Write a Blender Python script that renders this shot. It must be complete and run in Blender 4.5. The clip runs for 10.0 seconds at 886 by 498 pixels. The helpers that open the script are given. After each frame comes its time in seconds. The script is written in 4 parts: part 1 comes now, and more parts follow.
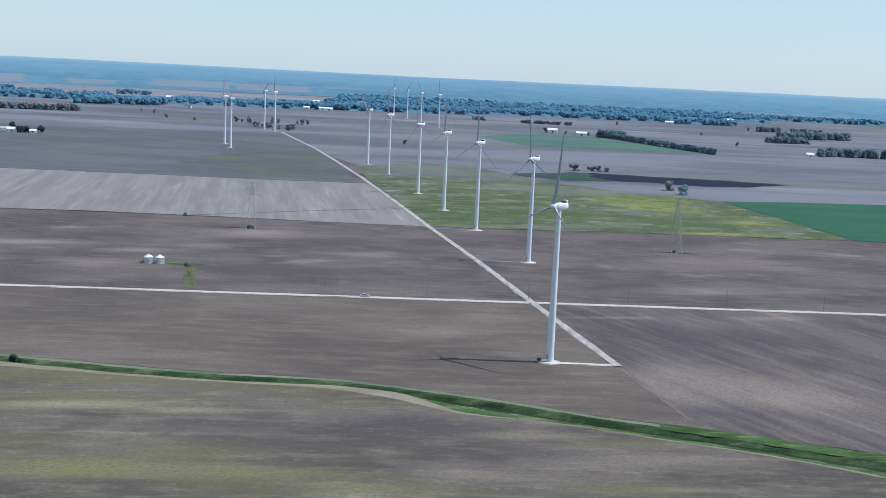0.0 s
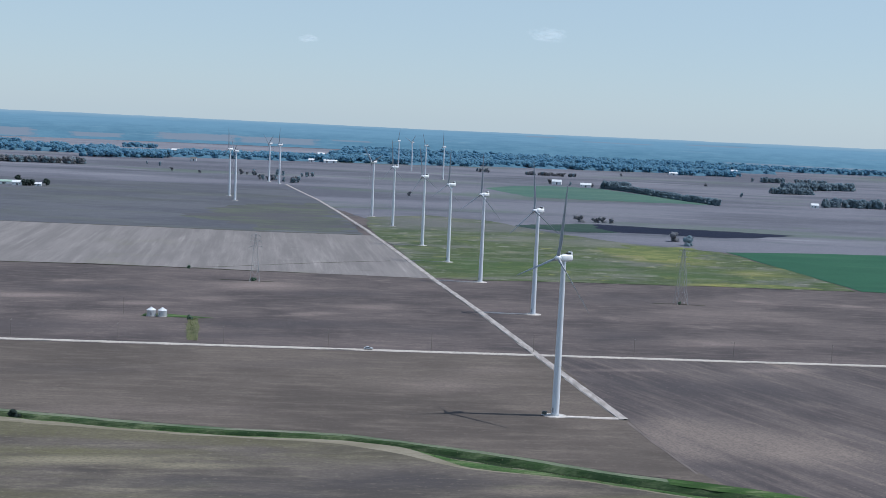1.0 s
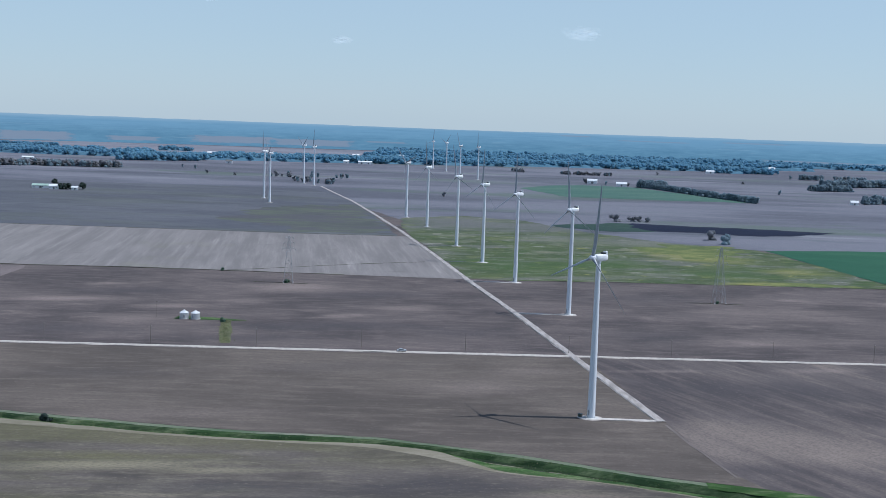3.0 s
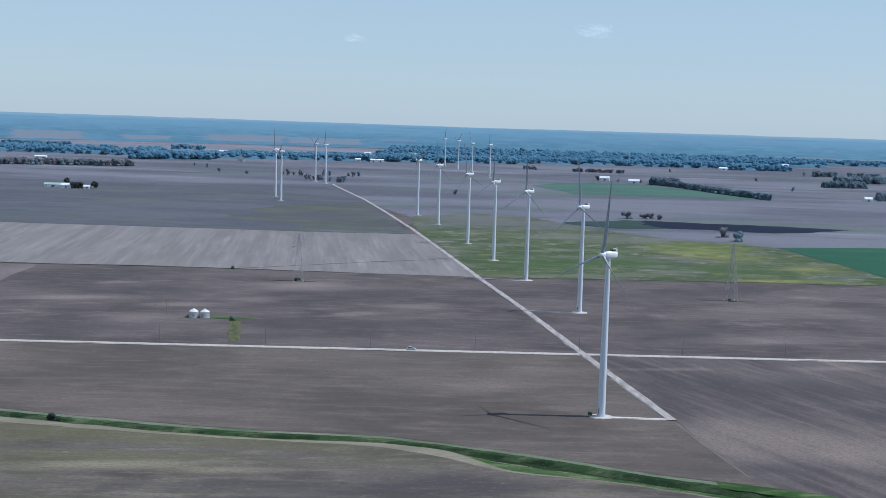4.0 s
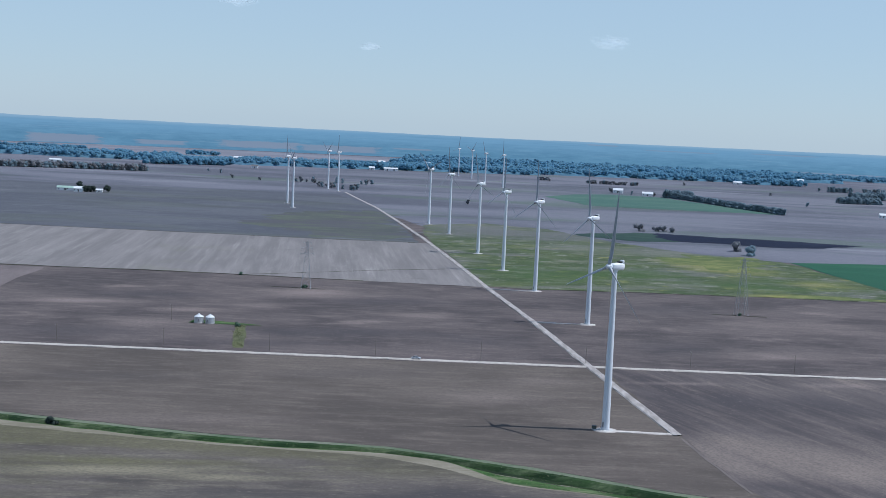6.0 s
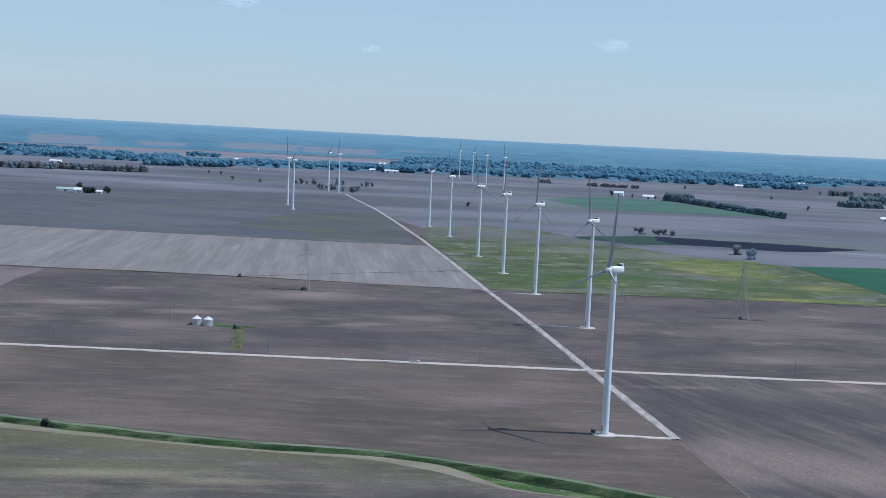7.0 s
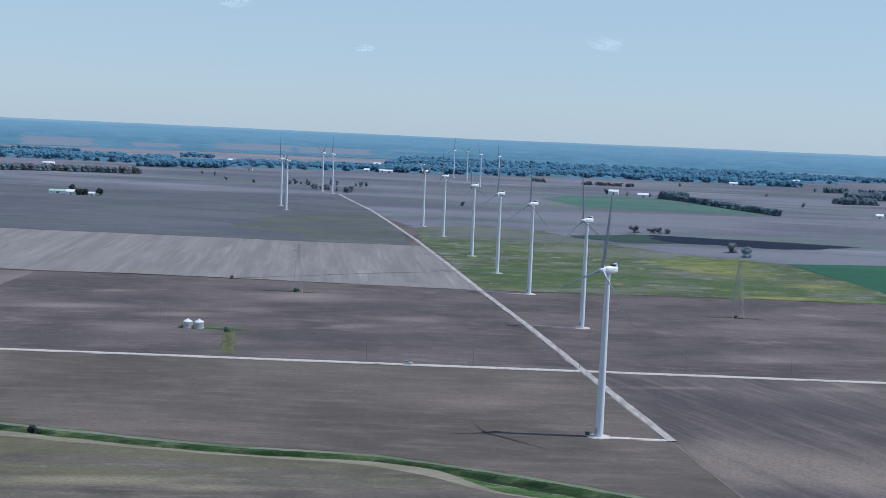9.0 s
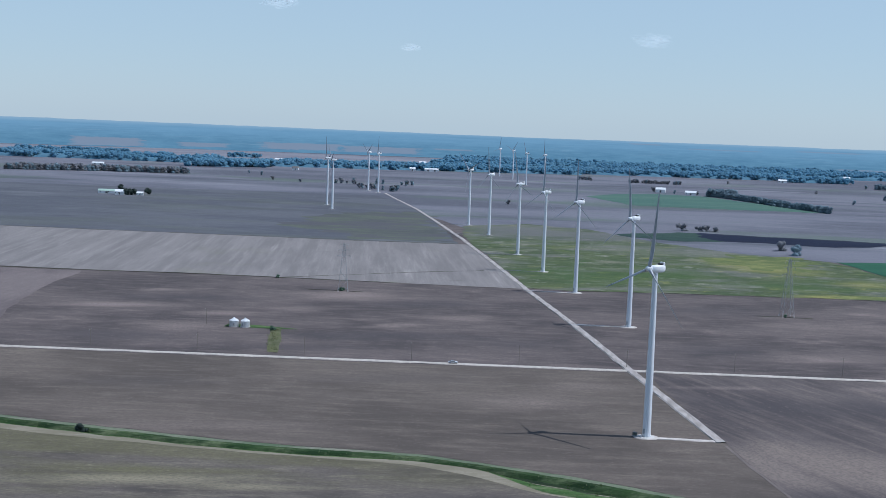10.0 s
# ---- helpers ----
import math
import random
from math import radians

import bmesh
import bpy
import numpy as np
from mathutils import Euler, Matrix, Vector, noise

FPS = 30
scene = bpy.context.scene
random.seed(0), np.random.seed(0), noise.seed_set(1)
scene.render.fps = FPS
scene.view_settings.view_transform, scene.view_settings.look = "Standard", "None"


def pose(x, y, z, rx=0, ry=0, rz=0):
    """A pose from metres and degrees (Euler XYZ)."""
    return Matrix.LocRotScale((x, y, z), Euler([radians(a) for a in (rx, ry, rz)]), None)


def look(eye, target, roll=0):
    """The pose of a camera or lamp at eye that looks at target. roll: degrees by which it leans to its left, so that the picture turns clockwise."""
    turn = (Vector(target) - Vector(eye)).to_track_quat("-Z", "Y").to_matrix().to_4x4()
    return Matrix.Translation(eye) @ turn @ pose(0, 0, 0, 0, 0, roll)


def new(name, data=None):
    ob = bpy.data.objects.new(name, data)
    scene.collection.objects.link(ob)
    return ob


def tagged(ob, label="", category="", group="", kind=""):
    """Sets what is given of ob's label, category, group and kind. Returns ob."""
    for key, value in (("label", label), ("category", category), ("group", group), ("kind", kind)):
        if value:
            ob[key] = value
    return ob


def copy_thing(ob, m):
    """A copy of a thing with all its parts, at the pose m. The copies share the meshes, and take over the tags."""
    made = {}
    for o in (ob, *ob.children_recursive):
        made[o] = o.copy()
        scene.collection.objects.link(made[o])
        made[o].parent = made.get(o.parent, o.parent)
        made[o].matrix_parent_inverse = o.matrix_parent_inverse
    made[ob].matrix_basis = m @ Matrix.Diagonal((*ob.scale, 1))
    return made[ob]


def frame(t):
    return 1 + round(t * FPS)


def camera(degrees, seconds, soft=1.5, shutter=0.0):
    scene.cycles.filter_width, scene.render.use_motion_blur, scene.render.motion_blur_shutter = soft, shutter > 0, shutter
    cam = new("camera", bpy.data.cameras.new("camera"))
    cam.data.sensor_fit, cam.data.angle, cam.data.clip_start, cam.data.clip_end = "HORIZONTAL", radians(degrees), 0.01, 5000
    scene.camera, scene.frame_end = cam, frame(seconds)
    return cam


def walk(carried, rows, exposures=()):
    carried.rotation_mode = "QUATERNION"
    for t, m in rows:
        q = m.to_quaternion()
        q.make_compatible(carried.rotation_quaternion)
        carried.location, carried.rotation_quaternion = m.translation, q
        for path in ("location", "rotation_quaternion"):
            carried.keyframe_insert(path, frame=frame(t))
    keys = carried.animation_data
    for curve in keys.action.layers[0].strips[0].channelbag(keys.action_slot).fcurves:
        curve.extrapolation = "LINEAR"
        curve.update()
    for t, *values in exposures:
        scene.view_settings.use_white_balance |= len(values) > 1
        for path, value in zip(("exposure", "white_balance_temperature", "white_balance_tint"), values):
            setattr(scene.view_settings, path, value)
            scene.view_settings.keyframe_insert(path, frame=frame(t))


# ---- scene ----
cam = camera(39.5, 10.0, soft=0.75)
PATH = [
    (0, (-4.658, -16.977, 117.993), (-4.6247, -14.9981, 117.7035), 2.828),
    (0.5, (-4.378, -15.272, 117.957), (-4.3524, -13.2847, 117.7348), 2.722),
    (1, (-4.141, -13.571, 117.806), (-4.1195, -11.5816, 117.5991), 2.629),
    (1.5, (-3.883, -11.902, 117.590), (-3.8646, -9.9129, 117.3833), 2.558),
    (2, (-3.630, -10.235, 117.403), (-3.6274, -8.2457, 117.1969), 2.562),
    (2.5, (-3.335, -8.514, 117.272), (-3.3543, -6.5253, 117.0655), 2.361),
    (4, (-1.083, -3.699, 116.798), (-1.1405, -1.7116, 116.5857), 1.815),
    (4.5, (-0.096, -2.369, 116.666), (-0.1612, -0.3813, 116.4571), 2.096),
    (5, (0.829, -1.166, 116.464), (0.7581, 0.8222, 116.2579), 2.350),
    (5.5, (1.587, 0.053, 116.214), (1.5110, 2.0411, 116.0126), 2.559),
    (7, (2.933, 4.171, 115.810), (2.8512, 6.1598, 115.6164), 2.871),
    (7.5, (3.347, 5.618, 115.893), (3.2713, 7.6072, 115.6999), 2.837),
    (8, (3.707, 7.094, 115.995), (3.6375, 9.0830, 115.8007), 2.681),
    (8.5, (4.001, 8.616, 115.996), (3.9355, 10.6052, 115.8025), 2.667),
    (9, (4.224, 10.165, 115.972), (4.1494, 12.1545, 115.7776), 2.516),
    (9.5, (4.338, 11.650, 115.835), (4.2158, 13.6363, 115.6381), 2.308),
    (10, (4.446, 13.012, 115.766), (4.2971, 14.9961, 115.5665), 2.199),
]
walk(cam, [(t, look(eye, target, roll)) for t, eye, target, roll in PATH],
     exposures=[(0.0, 0.25, 6100, 9), (0.5, 0.12, 6050, 10), (1.0, 0.0, 6120, 10), (2.5, -0.03, 5900, 10), (10.0, -0.05, 5840, 10)])

# ---- world, sun, exposure ----
SUN_ELEVATION = radians(57.5)
world = bpy.data.worlds.new("sky_world")
scene.world = world
world.use_nodes = True
wn = world.node_tree
sky = wn.nodes.new("ShaderNodeTexSky")
sky.sky_type = "NISHITA"
sky.sun_disc = False
sky.sun_elevation = SUN_ELEVATION
sky.sun_rotation = radians(90)
sky.altitude = 200
sky.air_density = 1.0
sky.dust_density = 0.35
sky.ozone_density = 2.0
wn.nodes["Background"].inputs[1].default_value = 0.15
haze = wn.nodes.new("ShaderNodeMix")
haze.data_type = "RGBA"
where = wn.nodes.new("ShaderNodeTexCoord")
height = wn.nodes.new("ShaderNodeSeparateXYZ")
thin_out = wn.nodes.new("ShaderNodeMapRange")
thin_out.interpolation_type = "SMOOTHSTEP"
for key, value in (("From Min", 0.1), ("From Max", 0.7), ("To Min", 0.8), ("To Max", 0.15)):
    thin_out.inputs[key].default_value = value
wn.links.new(where.outputs["Generated"], height.inputs[0])
wn.links.new(height.outputs[2], thin_out.inputs["Value"])
wn.links.new(thin_out.outputs[0], haze.inputs[0])
haze.inputs[7].default_value = (2.72, 3.52, 4.15, 1)
wn.links.new(sky.outputs[0], haze.inputs[6])
wn.links.new(haze.outputs[2], wn.nodes["Background"].inputs[0])

sun = new("sun", bpy.data.lights.new("sun", "SUN"))
sun.data.energy = 3.9
sun.data.angle = radians(0.5)
sun.data.color = (1.0, 0.97, 0.93)
sun.matrix_world = look((1000 * math.cos(SUN_ELEVATION), 25, 1000 * math.sin(SUN_ELEVATION)), (0, 0, 0))


# ---- materials ----
def material(name):
    m = bpy.data.materials.new(name)
    m.use_nodes = True
    t = m.node_tree
    return m, t, t.nodes["Principled BSDF"]


def add(t, kind, **values):
    n = t.nodes.new("ShaderNode" + kind)
    for key, value in values.items():
        n.inputs[key.replace("_", " ")].default_value = value
    return n


def coords(t, scale=(1, 1, 1), turn=0.0, offset=(0, 0, 0)):
    c = t.nodes.new("ShaderNodeTexCoord")
    p = t.nodes.new("ShaderNodeMapping")
    p.vector_type = "TEXTURE"
    p.inputs["Location"].default_value = offset
    p.inputs["Rotation"].default_value = (0, 0, radians(turn))
    p.inputs["Scale"].default_value = [1 / v for v in scale]
    t.links.new(c.outputs["Object"], p.inputs[0])
    return p.outputs[0]


def noisy(t, scale, detail=4.0, rough=0.55, stretch=(1, 1, 1), turn=0.0, offset=(0, 0, 0)):
    n = add(t, "TexNoise", Scale=scale, Detail=detail, Roughness=rough)
    t.links.new(coords(t, stretch, turn, offset), n.inputs["Vector"])
    return n.outputs[0]


def ramp(t, fac, lo, hi):
    r = t.nodes.new("ShaderNodeMapRange")
    r.interpolation_type = "SMOOTHSTEP"
    r.inputs["From Min"].default_value = lo
    r.inputs["From Max"].default_value = hi
    t.links.new(fac, r.inputs["Value"])
    return r.outputs[0]


def mixed(t, fac, a, b):
    m = t.nodes.new("ShaderNodeMix")
    m.data_type = "RGBA"
    for value, i in ((fac, 0), (a, 6), (b, 7)):
        if isinstance(value, (tuple, float, int)):
            m.inputs[i].default_value = (*value, 1) if isinstance(value, tuple) else value
        else:
            t.links.new(value, m.inputs[i])
    return m.outputs[2]


def scaled(t, value, k):
    m = t.nodes.new("ShaderNodeMath")
    m.operation = "MULTIPLY"
    t.links.new(value, m.inputs[0])
    m.inputs[1].default_value = k
    return m.outputs[0]


def bumped(t, shader, height, strength, distance):
    b = t.nodes.new("ShaderNodeBump")
    b.inputs["Strength"].default_value = strength
    b.inputs["Distance"].default_value = distance
    t.links.new(height, b.inputs["Height"])
    t.links.new(b.outputs[0], shader.inputs["Normal"])


def field_material(name, dark, light, pale, turn=3.0, long=0.42, offset=0.0, spots=(), rows=0.32, patch=0.015,
                   pale_from=0.58, grain=0.3, west=(), marks=()):
    """Tilled ground: broad damp and dry patches, streaks along the way of tillage, fine clods, weeds as spots."""
    m, t, s = material(name)
    o = (offset, offset * 0.7, 0)
    wide = noisy(t, patch, 5, 0.6, (long * 1.8, 1, 1), turn, o)
    col = mixed(t, ramp(t, wide, 0.39, 0.61), dark, light)
    dry = noisy(t, patch * 1.3, 4, 0.55, (long * 1.3, 1, 1), turn, (o[0] + 300, o[1] + 50, 0))
    col = mixed(t, scaled(t, ramp(t, dry, pale_from, pale_from + 0.16), 0.75), col, pale)
    streak = noisy(t, 0.16, 4, 0.65, (grain, 1, 1), turn, o)
    col = mixed(t, scaled(t, ramp(t, streak, 0.44, 0.72), rows), col, pale)
    furrow = noisy(t, 0.4, 3, 0.7, (grain, 1, 1), turn, (o[0], o[1] + 90, 0))
    col = mixed(t, scaled(t, ramp(t, furrow, 0.48, 0.7), rows * 1.2), col, dark)
    if west:
        s_x = t.nodes.new("ShaderNodeSeparateXYZ")
        t.links.new(coords(t), s_x.inputs[0])
        side = ramp(t, s_x.outputs[0], west[1], west[0])
    for colour, size, lo, hi, stretch, amount in spots:
        f = noisy(t, size, 6, 0.62, (stretch, 1, 1), turn, (o[0] + 700 * size, 40 + o[1], 0))
        f = scaled(t, ramp(t, f, lo, hi), amount)
        if west and colour == spots[0][0]:
            both = t.nodes.new("ShaderNodeMath")
            both.operation = "MULTIPLY"
            t.links.new(f, both.inputs[0])
            t.links.new(side, both.inputs[1])
            f = both.outputs[0]
        col = mixed(t, f, col, colour)
    if marks:
        fray = noisy(t, 0.045, 7, 0.68, (0.3, 1, 1), turn, (o[0] + 60, o[1] + 15, 0))
        shift = t.nodes.new("ShaderNodeMath")
        shift.operation = "MULTIPLY_ADD"
        t.links.new(fray, shift.inputs[0])
        shift.inputs[1].default_value, shift.inputs[2].default_value = 1.9, -0.95
    for mx, my, rx, ry, way, colour, amount in marks:
        reach = t.nodes.new("ShaderNodeVectorMath")
        reach.operation = "LENGTH"
        t.links.new(coords(t, (1 / rx, 1 / ry, 0.001), way, (mx, my, 0)), reach.inputs[0])
        total = t.nodes.new("ShaderNodeMath")
        t.links.new(reach.outputs["Value"], total.inputs[0])
        t.links.new(shift.outputs[0], total.inputs[1])
        inside = ramp(t, total.outputs[0], 0.0, 1.3)
        flip = t.nodes.new("ShaderNodeMath")
        flip.operation = "SUBTRACT"
        flip.inputs[0].default_value = 1.0
        t.links.new(inside, flip.inputs[1])
        col = mixed(t, scaled(t, flip.outputs[0], amount), col, colour)
    clod = noisy(t, 0.9, 4, 0.75, (0.6, 1, 1), turn)
    col = mixed(t, scaled(t, ramp(t, clod, 0.4, 0.66), 0.5), col, dark)
    crumb = noisy(t, 0.55, 4, 0.75, (0.5, 1, 1), turn, (33, 12, 0))
    col = mixed(t, scaled(t, ramp(t, crumb, 0.56, 0.72), 0.4), col, pale)
    t.links.new(col, s.inputs["Base Color"])
    s.inputs["Roughness"].default_value = 0.95
    s.inputs["Specular IOR Level"].default_value = 0.15
    bumped(t, s, clod, 0.5, 0.25)
    return m


def plain(name, a, b, scale, rough=0.8, metal=0.0, stretch=(1, 1, 1), relief=0.0, spec=0.4, vary=0.0, thin=0.0):
    """Two shades of one surface mixed by noise, with relief."""
    m, t, s = material(name)
    f = noisy(t, scale, 5, 0.6, stretch)
    col = mixed(t, ramp(t, f, 0.3, 0.7), a, b)
    if vary:
        g = t.nodes.new("ShaderNodeNewGeometry")
        dim = mixed(t, g.outputs["Random Per Island"], tuple(v * (1 - vary) for v in a), tuple(min(1, v * (1 + vary)) for v in b))
        col = mixed(t, 0.6, col, dim)
    t.links.new(col, s.inputs["Base Color"])
    s.inputs["Roughness"].default_value = rough
    s.inputs["Metallic"].default_value = metal
    s.inputs["Specular IOR Level"].default_value = spec
    if relief:
        bumped(t, s, f, 0.6, relief)
    if thin:
        back = t.nodes.new("ShaderNodeBsdfTranslucent")
        blend = t.nodes.new("ShaderNodeMixShader")
        blend.inputs[0].default_value = thin
        t.links.new(col, back.inputs[0])
        t.links.new(s.outputs[0], blend.inputs[1])
        t.links.new(back.outputs[0], blend.inputs[2])
        t.links.new(blend.outputs[0], t.nodes["Material Output"].inputs[0])
    return m


PALE = (0.259, 0.209, 0.187)
WEED, YELLOW = (0.085, 0.100, 0.045), (0.360, 0.340, 0.100)
OLIVE = (0.125, 0.120, 0.058)
DAMP, TAN, STRAW, STRAW_GREEN = (0.062, 0.056, 0.059), (0.200, 0.165, 0.132), (0.275, 0.245, 0.165), (0.160, 0.150, 0.072)
SAND = (0.245, 0.200, 0.168)
FLOWER, LUSH, BARE = (0.270, 0.255, 0.075), (0.050, 0.095, 0.026), (0.190, 0.180, 0.165)
# dry, damp and weedy stains in the soil: centre, half length and width, turn, colour, amount
SOUTH_MARKS = ((-123, 399, 45, 6, 10, OLIVE, 0.5), (-123, 387, 42, 7, 9, STRAW, 0.75), (-81, 387, 26, 5, 9, STRAW, 0.6),
               (-78, 370, 43, 8, 9, DAMP, 0.8), (-52, 354, 33, 11, 8, DAMP, 0.8), (-11, 379, 42, 16, 9, DAMP, 0.75),
               (-73, 343, 33, 11, 8, OLIVE, 0.6), (-100, 324, 41, 10, 8, STRAW_GREEN, 0.95), (-50, 326, 39, 8, 8, STRAW_GREEN, 0.9),
               (-12, 316, 32, 7, 7, OLIVE, 0.7), (36, 375, 23, 6, 9, TAN, 0.7), (12, 332, 25, 6, 8, TAN, 0.7),
               (73, 353, 40, 8, 8, TAN, 0.6), (65, 371, 25, 5, 8, OLIVE, 0.55), (58, 326, 22, 7, 7, OLIVE, 0.75), (25, 353, 29, 6, 8, DAMP, 0.6))
MID_MARKS = ((4, 528, 33, 16, 11, PALE, 0.35), (-112, 459, 55, 11, 11, PALE, 0.22), (30, 570, 25, 11, 12, PALE, 0.3),
             (-60, 564, 53, 13, 12, DAMP, 0.3), (-161, 529, 48, 14, 12, DAMP, 0.3))
NORTH_MARKS = ((-249, 737, 36, 13, 16, PALE, 0.75), (-177, 725, 30, 11, 16, PALE, 0.55), (-115, 827, 43, 28, 17, PALE, 0.8), (-190, 676, 28, 21, 15, PALE, 0.45),
               (-39, 749, 29, 16, 15, PALE, 0.55), (-138, 757, 21, 12, 16, PALE, 0.4), (-79, 674, 66, 17, 14, DAMP, 0.75), (-219, 779, 60, 17, 17, DAMP, 0.75),
               (-64, 804, 50, 18, 16, DAMP, 0.7), (-212, 636, 49, 18, 14, DAMP, 0.6), (-112, 630, 53, 10, 14, DAMP, 0.6), (-6, 669, 35, 18, 14, DAMP, 0.6),
               (104, 678, 33, 26, 14, DAMP, 0.6), (205, 785, 67, 32, 15, PALE, 0.4), (158, 670, 63, 16, 13, PALE, 0.3), (115, 834, 54, 28, 16, DAMP, 0.5))
EAST_MARKS = ((116, 453, 50, 30, 10, SAND, 0.6), (134, 434, 32, 20, 9, SAND, 0.65), (98, 471, 24, 18, 10, SAND, 0.45), (116, 550, 51, 22, 11, DAMP, 0.65),
              (163, 548, 33, 27, 11, DAMP, 0.6), (95, 582, 31, 5, 12, PALE, 0.5), (175, 598, 30, 6, 12, PALE, 0.45), (104, 414, 22, 8, 9, DAMP, 0.4))
GREEN_MARKS = ((117, 1033, 63, 51, 19, LUSH, 0.7), (35, 1005, 45, 65, 19, LUSH, 0.7), (216, 990, 51, 39, 18, LUSH, 0.6), (205, 1131, 47, 71, 20, FLOWER, 0.75),
               (222, 937, 34, 14, 17, FLOWER, 0.85), (275, 1028, 32, 25, 18, FLOWER, 0.55), (178, 1241, 78, 43, 22, BARE, 0.7), (88, 1245, 51, 49, 23, BARE, 0.6),
               (89, 935, 51, 14, 18, BARE, 0.55), (8, 1415, 51, 80, 26, BARE, 0.7), (151, 976, 30, 11, 18, BARE, 0.5), (-10, 1400, 110, 120, 20, (0.130, 0.125, 0.130), 0.85), (90, 1370, 90, 70, 20, (0.130, 0.125, 0.130), 0.75),
               (190, 1290, 120, 30, 20, (0.120, 0.120, 0.115), 0.6))
m_soil = field_material("tilled_soil", (0.068, 0.058, 0.057), (0.122, 0.101, 0.095), PALE, pale_from=0.6, marks=NORTH_MARKS)
m_soil_near = field_material("weedy_soil", (0.070, 0.061, 0.054), (0.124, 0.106, 0.092), (0.262, 0.228, 0.168), 4, 0.3, 37, rows=0.4, patch=0.025, west=(-90, 45), marks=SOUTH_MARKS,
                             spots=((OLIVE, 0.018, 0.44, 0.6, 0.22, 0.6), ((0.109, 0.143, 0.039), 0.05, 0.6, 0.76, 0.3, 0.25), ((0.247, 0.228, 0.159), 0.03, 0.6, 0.72, 0.2, 0.45)))
m_soil_east = field_material("purple_soil", (0.066, 0.057, 0.058), (0.123, 0.104, 0.098), (0.246, 0.199, 0.167), 118, 0.3, 11, rows=0.42, patch=0.02, grain=0.08, pale_from=0.6, marks=EAST_MARKS)
# haze mixed into the next three soil colours, bluer than near ground
m_soil_far = field_material("hazed_far_soil", (0.086, 0.088, 0.106), (0.164, 0.164, 0.188), (0.272, 0.272, 0.292), 2, 0.2, 5, rows=0.25, patch=0.0045,
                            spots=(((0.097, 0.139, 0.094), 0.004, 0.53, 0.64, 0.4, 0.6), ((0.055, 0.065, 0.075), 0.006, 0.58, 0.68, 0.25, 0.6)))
m_dark_field = field_material("hazed_dark_soil", (0.076, 0.080, 0.094), (0.108, 0.110, 0.122), (0.180, 0.180, 0.185), 2, 0.25, 17, rows=0.3, patch=0.009,
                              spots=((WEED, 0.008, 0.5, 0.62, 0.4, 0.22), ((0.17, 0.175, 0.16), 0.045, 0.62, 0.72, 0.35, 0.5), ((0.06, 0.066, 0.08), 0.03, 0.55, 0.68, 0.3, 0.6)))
m_far_pale = field_material("hazed_pale_soil", (0.156, 0.157, 0.180), (0.207, 0.207, 0.230), (0.259, 0.255, 0.275), 2, 0.2, 9, rows=0.2, patch=0.004)
m_stubble = field_material("stubble", (0.165, 0.152, 0.146), (0.213, 0.196, 0.187), (0.335, 0.312, 0.293), 98, 0.07, 23, rows=0.38, patch=0.05, pale_from=0.6, grain=0.035,
                           spots=(((0.11, 0.106, 0.094), 0.02, 0.62, 0.72, 3.0, 0.45), ((0.17, 0.172, 0.1), 0.01, 0.58, 0.7, 1.0, 0.3)))
m_tan_block = field_material("dry_soil", (0.113, 0.094, 0.093), (0.169, 0.142, 0.135), (0.235, 0.195, 0.181), 90, 0.25, 29, rows=0.3)
m_green = field_material("green_weeds", (0.048, 0.07, 0.03), (0.08, 0.105, 0.042), (0.2, 0.19, 0.15), 8, 0.5, 41, rows=0.45, patch=0.022, pale_from=0.55, grain=0.35, marks=GREEN_MARKS,
                         spots=(((0.2, 0.205, 0.07), 0.010, 0.55, 0.68, 0.6, 0.6), ((0.15, 0.142, 0.135), 0.02, 0.5, 0.64, 0.5, 0.85), ((0.04, 0.072, 0.025), 0.05, 0.52, 0.66, 0.6, 0.6), ((0.26, 0.25, 0.21), 0.06, 0.57, 0.65, 0.8, 0.7), ((0.27, 0.26, 0.08), 0.045, 0.58, 0.68, 0.8, 0.6), ((0.042, 0.085, 0.024), 0.035, 0.54, 0.66, 0.8, 0.6)))
m_yellow = field_material("yellow_flowers", (0.09, 0.115, 0.04), (0.16, 0.175, 0.06), (0.33, 0.31, 0.12), 8, 0.5, 43, rows=0.5, patch=0.03, grain=0.35,
                          spots=(((0.068, 0.095, 0.036), 0.03, 0.45, 0.6, 0.5, 0.85),))
m_soil_mid = field_material("even_soil", (0.080, 0.067, 0.058), (0.129, 0.107, 0.091), (0.215, 0.179, 0.147), 3, 0.4, 19, rows=0.4, patch=0.012, pale_from=0.64, grain=0.22, marks=MID_MARKS)
m_ditch_floor = field_material("ditch_bottom", (0.012, 0.022, 0.012), (0.022, 0.042, 0.016), (0.05, 0.075, 0.03), 6, 0.25, 85, rows=0.4, patch=0.06, pale_from=0.6)
# bank grass again, with shade painted in as a darker green
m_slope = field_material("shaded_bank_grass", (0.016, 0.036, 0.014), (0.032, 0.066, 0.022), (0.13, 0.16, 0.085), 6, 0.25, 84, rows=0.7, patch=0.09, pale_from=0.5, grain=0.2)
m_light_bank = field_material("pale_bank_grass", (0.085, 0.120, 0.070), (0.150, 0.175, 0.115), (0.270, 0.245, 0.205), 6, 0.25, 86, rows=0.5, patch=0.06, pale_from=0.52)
m_margin = field_material("dry_margin", (0.175, 0.158, 0.112), (0.245, 0.218, 0.165), (0.310, 0.278, 0.220), 6, 0.25, 88, rows=0.4, patch=0.06)
